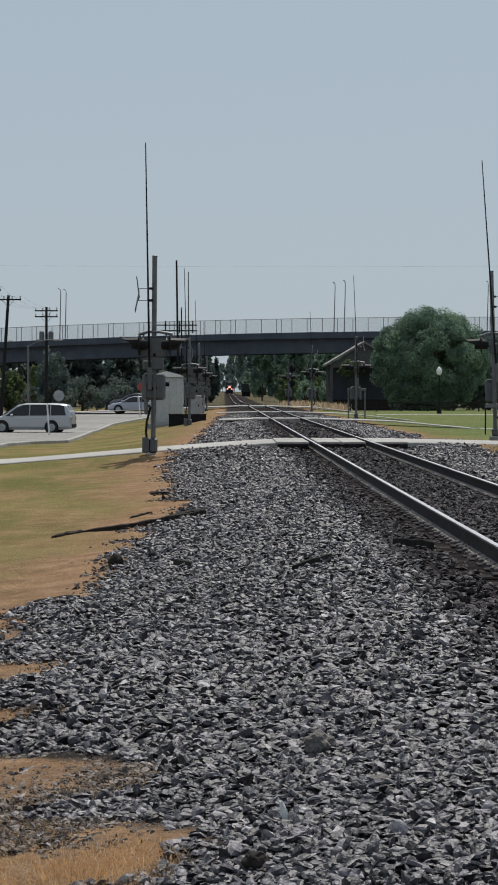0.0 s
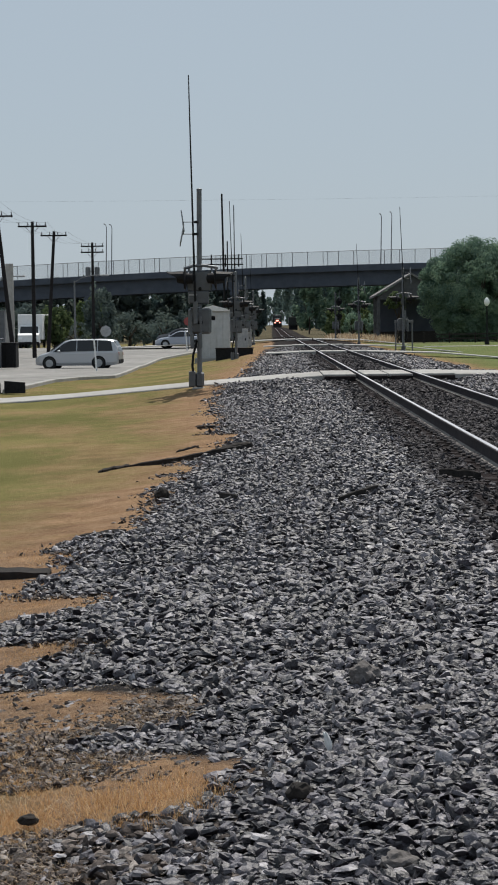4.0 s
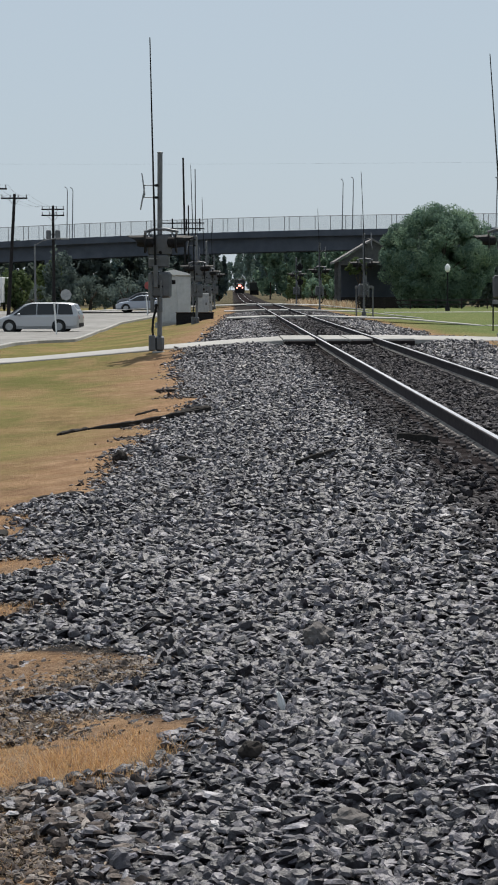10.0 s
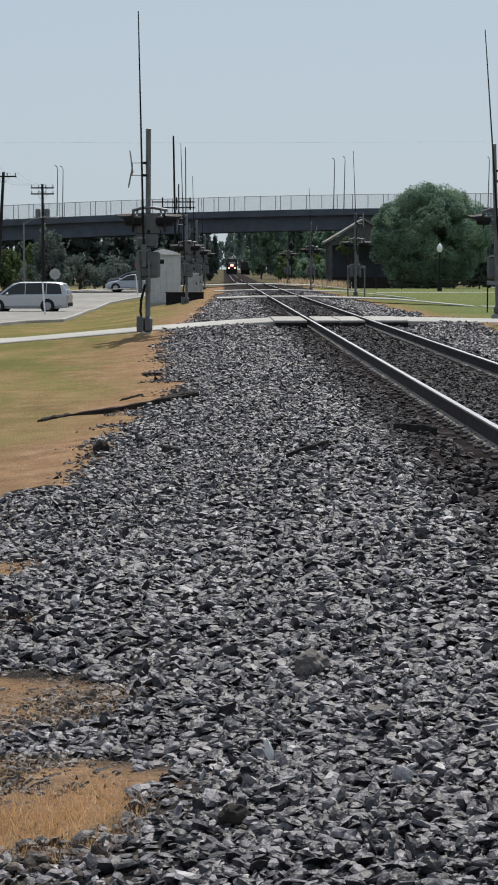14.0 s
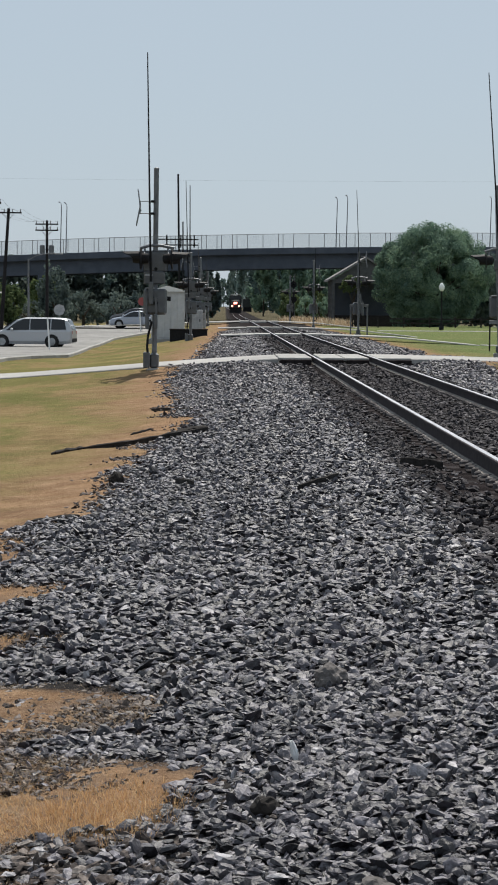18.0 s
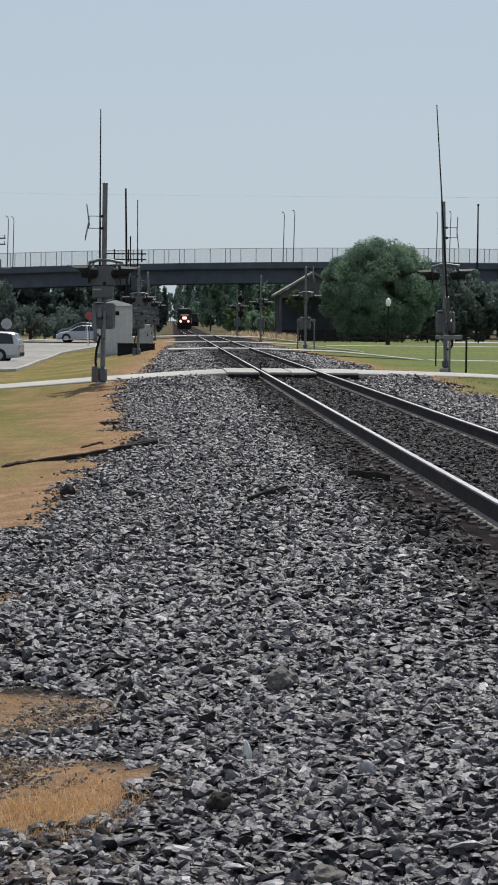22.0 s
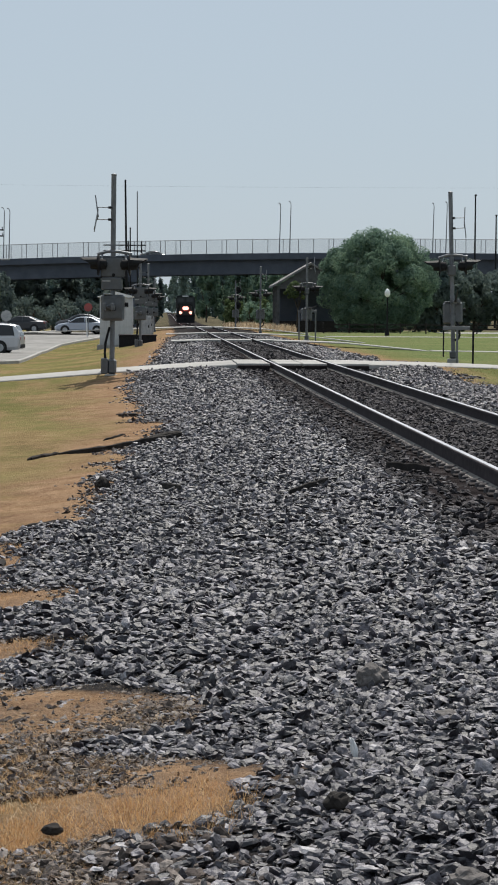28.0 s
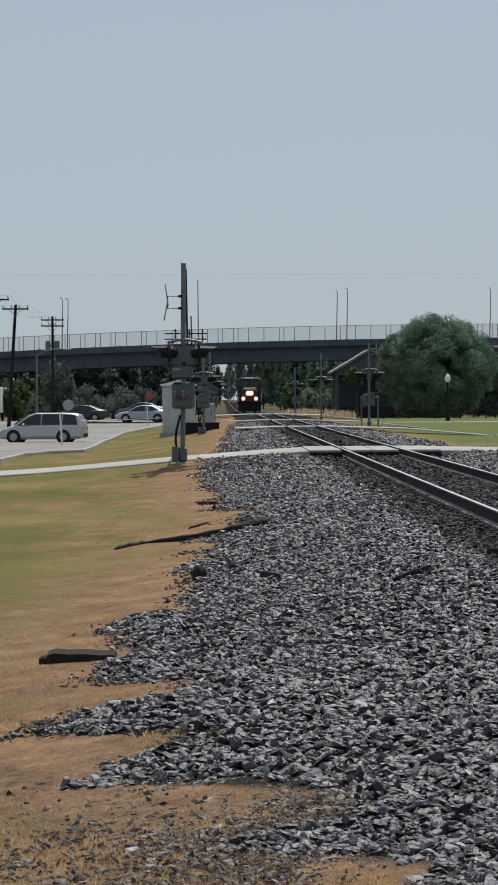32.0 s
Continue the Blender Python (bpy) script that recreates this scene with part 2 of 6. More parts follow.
# ---- mesh tools ----
class M:
    """Gathers verts and faces of one mesh."""

    def __init__(self):
        self.v, self.f = [], []

    def add(self, verts, faces):
        k = len(self.v)
        self.v += [tuple(p) for p in verts]
        self.f += [tuple(i + k for i in q) for q in faces]
        return self

    def box(self, x0, y0, z0, x1, y1, z1, m=None, c=0.0):
        """A box with its upright and top edges chamfered by c."""
        if c <= 0:
            p = [(x, y, z) for z in (z0, z1) for x, y in ((x0, y0), (x1, y0), (x1, y1), (x0, y1))]
            q = [(3, 2, 1, 0), (4, 5, 6, 7)] + [(i, (i + 1) % 4, 4 + (i + 1) % 4, 4 + i) for i in range(4)]
        else:
            def ring(z, i):
                a, b, d, e = x0 + i, y0 + i, x1 - i, y1 - i
                return [(a + c, b, z), (d - c, b, z), (d, b + c, z), (d, e - c, z), (d - c, e, z), (a + c, e, z), (a, e - c, z), (a, b + c, z)]
            rings = [ring(z0, c), ring(z0 + c, 0), ring(z1 - c, 0), ring(z1, c)]
            p = [w for r in rings for w in r]
            q = [tuple(range(7, -1, -1)), tuple(range(24, 32))]
            q += [(r * 8 + i, r * 8 + (i + 1) % 8, r * 8 + 8 + (i + 1) % 8, r * 8 + 8 + i) for r in range(3) for i in range(8)]
        if m is not None:
            p = [m @ Vector(w) for w in p]
        return self.add(p, q)

    def tube(self, a, b, r0, r1=None, n=8, caps=True):
        a, b = Vector(a), Vector(b)
        r1 = r0 if r1 is None else r1
        d = (b - a).normalized()
        u = d.orthogonal().normalized()
        w = d.cross(u)
        p = [c + r * (math.cos(2 * math.pi * i / n) * u + math.sin(2 * math.pi * i / n) * w) for c, r in ((a, r0), (b, r1)) for i in range(n)]
        q = [(i, (i + 1) % n, n + (i + 1) % n, n + i) for i in range(n)]
        if caps:
            q += [tuple(range(n - 1, -1, -1)), tuple(range(n, 2 * n))]
        return self.add(p, q)

    def path(self, pts, r, n=6):
        for a, b in zip(pts, pts[1:]):
            self.tube(a, b, r, r, n)
        return self

    def lathe(self, profile, centre=(0, 0, 0), n=16, axis="z"):
        """A turned form; profile rows of radius and height."""
        p, q = [], []
        for r, h in profile:
            for i in range(n):
                c, s = r * math.cos(2 * math.pi * i / n), r * math.sin(2 * math.pi * i / n)
                w = {"z": (c, s, h), "x": (h, c, s), "y": (s, h, c)}[axis]
                p.append(tuple(a + b for a, b in zip(w, centre)))
        for k in range(len(profile) - 1):
            q += [(k * n + i, k * n + (i + 1) % n, (k + 1) * n + (i + 1) % n, (k + 1) * n + i) for i in range(n)]
        q += [tuple(range(n - 1, -1, -1)), tuple(range((len(profile) - 1) * n, len(profile) * n))]
        return self.add(p, q)

    def loft(self, rings, caps=True):
        n = len(rings[0])
        p = [w for r in rings for w in r]
        q = [(k * n + i, k * n + (i + 1) % n, (k + 1) * n + (i + 1) % n, (k + 1) * n + i) for k in range(len(rings) - 1) for i in range(n)]
        if caps:
            q += [tuple(range(n - 1, -1, -1)), tuple(range((len(rings) - 1) * n, len(rings) * n))]
        return self.add(p, q)

    def mesh(self, name, mat, smooth=False):
        me = bpy.data.meshes.new(name)
        me.from_pydata(self.v, [], self.f)
        me.materials.append(mat)
        if smooth:
            me.shade_smooth()
        me.update()
        return me


def part(name, m, mat, parent=None, label="", smooth=False):
    ob = new(name, m.mesh(name, mat, smooth) if isinstance(m, M) else m)
    if parent is not None:
        ob.parent = parent
    if label:
        tagged(ob, label)
    return ob


def thing(name, label, category, m=None, group="", kind=""):
    ob = new(name)
    if m is not None:
        ob.matrix_basis = m
    return tagged(ob, label, category, group, kind)


def pydata(name, verts, faces, mat, smooth=False):
    me = bpy.data.meshes.new(name)
    me.from_pydata(verts, [], faces)
    me.materials.append(mat)
    if smooth:
        me.shade_smooth()
    return me


# ---- the lie of the land ----
def lerp(x, *stops):
    if x <= stops[0][0]:
        return stops[0][1]
    for (a, p), (b, q) in zip(stops, stops[1:]):
        if x <= b:
            return p + (q - p) * (x - a) / (b - a)
    return stops[-1][1]


VERGE = [(0, -3.6), (6.05, -3.6), (6.4, -3.75), (6.6, -3.9), (6.75, -3.85), (6.88, -3.65), (6.95, -3.5), (7.02, -3.3), (7.2, -3.2), (7.6, -3.2), (7.9, -3.3), (8.08, -3.6), (8.25, -3.95), (8.45, -3.95), (8.6, -3.6),
         (8.9, -3.4), (9.15, -3.4), (9.5, -3.65), (9.75, -3.9), (9.95, -4.6), (10.25, -4.5), (10.6, -4.3), (10.85, -4.0), (11.1, -3.83), (11.3, -4.0), (11.55, -4.6), (11.8, -4.85),
         (12.2, -4.7), (12.6, -4.5), (12.75, -4.0), (13.3, -3.98), (13.6, -4.5), (14.4, -4.75), (16.8, -4.7), (17.3, -4.6), (17.6, -4.25), (20.5, -4.12), (22.4, -4.1),
         (27, -3.9), (30, -3.5), (36, -3.85), (50, -4.4), (58, -3.95), (80, -3.55), (120, -2.95), (196, -2.85)]


VERGE_STEPS = np.interp(np.arange(0, 200, 0.02), *zip(*VERGE)).tolist()


def gravel_left(y):
    """Left limit of the ballast along the track."""
    return VERGE_STEPS[min(max(int(y * 50), 0), 9999)]


def gravel_right(y):
    return lerp(y, (0, 4.2), (45, 4.2), (60, 3.7), (90, 3.4), (200, 2.9))


def side(d):
    """Height of the ballast shoulder, by the distance from the track's middle."""
    return lerp(d, (0, -0.20), (1.3, -0.20), (1.7, -0.21), (2.15, -0.245), (2.7, -0.335), (3.3, -0.425), (4.2, -0.495), (5.0, -0.555), (9.0, -0.68))


def dip(y):
    """The line sinks a little where it passes under the bridge."""
    return lerp(y, (181, 0.0), (254, -0.5), (323, -0.8), (411, -0.85), (548, -0.45), (704, 0.0))


def ground_z(x, y):
    d = abs(x)
    s = side(d) if x < 0 else lerp(d, (0, -0.20), (1.3, -0.20), (2.2, -0.27), (3.6, -0.40), (5.0, -0.45))
    if x < 0:
        wide = lerp(y, (-50, -0.75), (40, -0.74), (54, -0.86), (68, -0.95), (122, -1.23), (176, -0.72), (254, -0.6), (700, -0.6))
    else:
        wide = lerp(y, (0, -0.6), (50, -0.45), (62, -0.4), (120, -0.6), (300, -0.6))
    s *= lerp(y, (57, 1.0), (70, 0.75), (200, 0.7))
    k = lerp(d, (4.2, 0.0), (9.0, 1.0))
    z = s * (1 - k) + wide * k
    r = lerp(abs(y - road_near(x) - 2.1), (2.2, 1.0), (6.0, 0.0)) * lerp(d, (1.6, 0.0), (2.4, 1.0))
    if r > 0:
        z = z * (1 - r) + (strip_z(x) - 0.035) * r
    return z + dip(y)


def road_near(x):
    """Near edge of the road that bends over the track."""
    return lerp(x, (-34, 68), (-15, 59.5), (-7.4, 55.8), (-5.0, 54.6), (-1.7, 51.6), (1.7, 51.8), (5.5, 55.5), (10, 58.5), (34, 68))


def strip_z(x):
    """Height of the road along its way over the track."""
    d = abs(x)
    if x < 0:
        return lerp(d, (0, -0.015), (1.6, -0.02), (3.0, -0.14), (5.0, -0.335), (7.4, -0.57), (10, -0.82), (14, -1.0), (34, -1.15))
    return lerp(d, (0, -0.015), (1.6, -0.02), (3.2, -0.08), (5.5, -0.19), (8, -0.33), (34, -0.42))


# ---- ground ----
def ground_material():
    m = Nodes("field_ground", 1.0, 0.0, 0.0)
    w = m.coords()
    xyz = m.n("SeparateXYZ", Vector=w)
    x, y = xyz.outputs["X"], xyz.outputs["Y"]
    wob = m.math("MULTIPLY", m.math("SUBTRACT", m.noise(0.9, 6, w, 0.7), 0.5), m.n("MapRange", Value=y, From_Min=11.0, From_Max=19.0, To_Min=0.5, To_Max=1.5).outputs[0])
    fine = m.noise(26, 5, w, 0.7)
    mid = m.noise(2.2, 5, w, 0.6)
    wide = m.noise(0.16, 4, w, 0.6)
    # distance from the ballast's left limit, which wavers along the track
    edge = m.n("FloatCurve", Value=m.math("DIVIDE", y, 196.0))
    cv = edge.mapping.curves[0]
    pts = VERGE
    while len(cv.points) < len(pts):
        cv.points.new(0.5, 0.5)
    for p, (a, b) in zip(cv.points, pts):
        p.location = (a / 196.0, b / -10.0)
        p.handle_type = "VECTOR"
    edge.mapping.update()
    lim = m.math("MULTIPLY", edge.outputs[0], -10.0)
    out = m.math("ADD", m.math("SUBTRACT", lim, x), wob)
    right = m.math("ADD", m.math("SUBTRACT", x, 4.0), wob)
    off = m.math("MAXIMUM", out, right)
    grass = m.ramp(m.math("ADD", m.math("MULTIPLY", off, 1.4), 0.5), (0.17, (0, 0, 0)), (0.45, (1, 1, 1)))
    righter = m.n("MapRange", Value=x, From_Min=3.0, From_Max=7.0, To_Min=0.0, To_Max=0.7).outputs[0]
    lawn = m.ramp(m.math("ADD", righter, m.math("ADD", m.math("MULTIPLY", m.math("ADD", off, m.math("MULTIPLY", wob, 1.2)), 0.32), m.math("MULTIPLY", m.math("SUBTRACT", wide, 0.5), 1.1))), (0.17, (0, 0, 0)), (0.7, (1, 1, 1)))
    # ground under the ballast darkened to paint the shade in gaps between stones
    stone = m.ramp(fine, (0.25, (0.014, 0.013, 0.013)), (0.55, (0.04, 0.038, 0.037)), (0.8, (0.11, 0.105, 0.10)))
    brown = m.ramp(mid, (0.3, (0.012, 0.010, 0.0105)), (0.7, (0.036, 0.030, 0.031)))
    dry = m.ramp(m.math("ADD", m.math("MULTIPLY", fine, 0.5), m.math("MULTIPLY", mid, 0.5)), (0.3, (0.105, 0.062, 0.038)), (0.5, (0.245, 0.156, 0.094)), (0.72, (0.41, 0.29, 0.185)))
    green = m.ramp(m.math("ADD", m.math("MULTIPLY", fine, 0.4), m.math("MULTIPLY", wide, 0.6)), (0.34, (0.088, 0.092, 0.037)), (0.5, (0.134, 0.126, 0.052)), (0.66, (0.23, 0.185, 0.088)))
    soil = m.ramp(m.noise(9, 6, w, 0.7), (0.3, (0.05, 0.035, 0.027)), (0.5, (0.15, 0.102, 0.072)), (0.72, (0.27, 0.195, 0.14)))
    bare = m.math("MULTIPLY", m.n("MapRange", Value=y, From_Min=11.0, From_Max=20.0, To_Min=0.8, To_Max=0.25).outputs[0], m.ramp(m.noise(1.7, 5, w, 0.65), (0.38, (0, 0, 0)), (0.55, (1, 1, 1))))
    lush = m.ramp(m.math("ADD", m.math("MULTIPLY", fine, 0.4), m.math("MULTIPLY", mid, 0.6)), (0.3, (0.068, 0.11, 0.042)), (0.5, (0.102, 0.146, 0.062)), (0.7, (0.175, 0.178, 0.085)))
    tall = m.n("Mapping", Vector=w, Scale=(0.5, 0.16, 1.0)).outputs["Vector"]
    streak = m.ramp(m.noise(1.1, 6, tall, 0.65), (0.47, (0, 0, 0)), (0.62, (0.55, 0.55, 0.55)))
    green = m.mix(streak, green, dry)
    turf = m.mix(lawn, m.mix(bare, dry, soil), m.mix(righter, green, lush))
    # rough brown weeds cover the ground far along the line
    weeds = m.ramp(m.math("ADD", m.math("MULTIPLY", mid, 0.6), m.math("MULTIPLY", wide, 0.4)), (0.35, (0.055, 0.052, 0.036)), (0.55, (0.105, 0.092, 0.062)), (0.7, (0.17, 0.14, 0.09)))
    far = m.math("MULTIPLY", m.n("MapRange", Value=y, From_Min=170.0, From_Max=215.0, To_Min=0.0, To_Max=1.0).outputs[0], m.n("MapRange", Value=m.math("ABSOLUTE", x), From_Min=11.0, From_Max=16.0, To_Min=1.0, To_Max=0.0).outputs[0])
    deep = m.n("MapRange", Value=y, From_Min=255.0, From_Max=275.0, To_Min=0.0, To_Max=1.0).outputs[0]
    turf = m.mix(m.math("MAXIMUM", far, deep), turf, weeds)
    inner = m.n("MapRange", Value=m.math("ABSOLUTE", x), From_Min=1.2, From_Max=1.9, To_Min=0.85, To_Max=0.25).outputs[0]
    speck = m.ramp(m.noise(75, 4, w, 0.8), (0.32, (0.5, 0.47, 0.45)), (0.5, (1.0, 1.0, 1.0)), (0.7, (1.4, 1.4, 1.4)))
    turf = m.mix(1.0, turf, speck, "MULTIPLY")
    m.color(m.mix(grass, m.mix(inner, stone, brown), turf))
    m.bump(m.math("ADD", fine, m.math("MULTIPLY", m.noise(75, 4, w, 0.8), 0.4)), 0.7, 0.03)
    return m.mat


def spaced(stops):
    out = []
    for (a, b, n) in stops:
        out += list(np.linspace(a, b, n, endpoint=False))
    return out + [stops[-1][1]]


def build_ground():
    xs = spaced([(-1500, -200, 5), (-200, -60, 5), (-60, -10, 14), (-10, -5.5, 12), (-5.5, 5.0, 70), (5.0, 12, 14), (12, 60, 12), (60, 200, 5), (200, 1500, 5)])
    ys = spaced([(-300, -20, 6), (-20, 4, 10), (4, 26, 110), (26, 62, 72), (62, 130, 40), (130, 300, 20), (300, 900, 8), (900, 3000, 4)])
    v = []
    for y in ys:
        for x in xs:
            z = ground_z(x, y)
            if abs(x) < 6 and y < 62:
                z += 0.03 * noise.noise((x * 1.1, y * 0.9, 0.3)) + 0.012 * noise.noise((x * 5, y * 4, 7))
            v.append((x, y, z))
    n = len(xs)
    f = [(j * n + i, j * n + i + 1, (j + 1) * n + i + 1, (j + 1) * n + i) for j in range(len(ys) - 1) for i in range(n - 1)]
    ob = new("ground", pydata("ground", v, f, ground_material(), True))
    tagged(ob, "dry straw-coloured and green lawn beside grey railway ballast", "ground", kind="structure")


build_ground()


# ---- crossings and paved ground ----
def ribbon(y0, y1, xs, zf, skew=0.0, thick=0.14, near=None):
    m = M()
    rings = []
    for x in xs:
        z = zf(x)
        a, b = (y0 + skew * x, y1 + skew * x) if near is None else (near(x), near(x) + y1)
        rings.append([(x, a, z - thick), (x, a, z - 0.02), (x, a + 0.03, z), (x, b - 0.03, z), (x, b, z - 0.02), (x, b, z - thick)])
    return m.loft(rings)


road = thing("road", "pale concrete road bending over the track", "road", kind="structure")
part("paving_left", ribbon(0, 4.2, [-34, -26, -20, -15, -11, -9, -7.4, -6.2, -5.6, -5, -4.4, -3.7, -3, -2.43, -1.69], strip_z, 0, 0.12, road_near), CONCRETE, road)
part("paving_right", ribbon(0, 4.2, [1.72, 2.3, 3, 3.8, 4.6, 5.5, 6.5, 8, 10, 15, 22, 34], strip_z, 0, 0.12, road_near), CONCRETE, road)
for x0, x1 in ((-1.67, -0.84), (-0.62, -0.02), (0.02, 0.62), (0.84, 1.7)):
    part("header_timber", M().box(x0 + 0.02, 51.30, -0.26, x1 - 0.02, 51.585, -0.05, c=0.015), TIE, road, "dark timber along the crossing")
    for k in range(2):
        part("crossing_panel", M().box(x0, 51.6 + 2.1 * k, -0.10, x1, 53.68 + 2.1 * k, 0.0 - 0.006, c=0.015), CONCRETE, road)
def far_z(y):
    return lambda x: lerp(abs(x), (1.6, -0.02), (5.0, max(-0.12, ground_z(math.copysign(5.0, x), y) + 0.03)), (9.0, ground_z(math.copysign(9.0, x), y) + 0.03)) if abs(x) < 9.0 else ground_z(x, y) + 0.03


for y0, y1, xl in ((95, 98, -3.2), (125, 128, -3.4), (172, 179, -20)):
    p = thing("road", "far concrete crossing over the railway track", "road", kind="structure")
    part("paving_left", ribbon(y0, y1, [x for x in (-20, -5.0, -4.2, -3.4, -3.2, -2.4, -1.62) if x >= xl], far_z(y0 + 1), 0, 0.06), CONCRETE, p)
    part("paving_right", ribbon(y0, y1, [1.62, 3.0, 5, 7, 9], far_z(y0 + 1), 0, 0.06), CONCRETE, p)
    for x0, x1 in ((-1.6, -0.84), (-0.62, -0.02), (0.02, 0.62), (0.84, 1.6)):
        part("crossing_panel", M().box(x0, y0, -0.2, x1, y1, -0.006, c=0.015), CONCRETE, p)

# ---- the track ----
RAIL_X = 0.75


def rail_section(x):
    pts = [(-0.07, -0.172), (-0.07, -0.160), (-0.012, -0.135), (-0.010, -0.045), (-0.036, -0.032), (-0.036, -0.006), (-0.028, 0.0),
           (0.028, 0.0), (0.036, -0.006), (0.036, -0.032), (0.010, -0.045), (0.012, -0.135), (0.07, -0.160), (0.07, -0.172)]
    return [(x + a, b) for a, b in pts]


TIES = []


def build_track():
    track = thing("railway_track", "single railway track with polished rails on dark wooden ties", "railway track", kind="structure")
    ys = [-20, 5, 10, 15, 20, 25, 30, 40, 50, 60, 80, 100, 150, 185, 220, 260, 300, 330, 380, 420, 490, 560, 640, 720, 1000, 1500]
    for sx in (-1, 1):
        m = M().loft([[(x, y, z + dip(y)) for x, z in rail_section(sx * RAIL_X)] for y in ys])
        part("rail", m, RAILSIDE, track, "dark rusted steel rail")
        x = sx * RAIL_X
        h = M().loft([[(x + a, y, dip(y) + b) for a, b in ((-0.025, -0.004), (-0.025, 0.0025), (0.025, 0.0025), (0.025, -0.004))] for y in ys])
        # lighter strip on the foot: dust plus the sunlight on it, both as colour
        for s in (-1, 1):
            ft = M().loft([[(x + s * a, y, dip(y) + b) for a, b in ((0.072, -0.166), (0.072, -0.157), (0.024, -0.136), (0.024, -0.145))][::s] for y in ys])
            part("rail_foot", ft, RAILFOOT, track, "dusty rail foot with sunlight put into its pale tone")
        part("rail_head", h, RAILHEAD, track, "bright polished running surface")
    rnd = random.Random(4)
    ties = [M().box(-1.3, -0.115, -0.18, 1.3, 0.115, 0, c=0.012).mesh("tie", TIE) for _ in range(1)]
    plate = M().box(-0.15, -0.085, 0, 0.15, 0.085, 0.022, c=0.006).mesh("tie_plate", PLATE)
    anchor = M().box(-0.12, -0.026, -0.05, 0.13, 0.02, 0.042, c=0.012).mesh("rail_anchor", ANCHOR)
    y, k, far = -8.0, 0, M()
    while y < 196:
        on = any(a - 0.1 < y < b + 0.1 for a, b in ((51.5, 55.9), (94.5, 98.5), (124.5, 128.5), (171.5, 179.5)))
        if not on:
            TIES.append(y)
            dx = rnd.uniform(-0.12, 0.12)
            m = pose(dx, y, -0.195 + rnd.uniform(-0.012, 0.006), rnd.uniform(-1, 1), rnd.uniform(-0.3, 0.3), rnd.uniform(-1.6, 1.6))
            if k < 140:
                t = part("tie", ties[0], None, track)
                t.matrix_basis = m
                for sx in (-1, 1):
                    q = part("tie_plate", plate, None, t)
                    q.matrix_basis = pose(sx * RAIL_X - dx, 0, 0.0)
                if k < 92:
                    for sx in (-1, 1):
                        for sy in (-1, 1):
                            q = part("rail_anchor", anchor, None, t)
                            q.matrix_basis = pose(sx * RAIL_X - dx, sy * 0.145, 0.012)
            else:
                far.box(-1.3, y - 0.115, -0.3, 1.3, y + 0.115, -0.19)
            k += 1
        y += 0.495 + rnd.uniform(-0.02, 0.02)
    o = part("tie_rows", far, TIE, track)
    tagged(o, kind="stuff")


build_track()


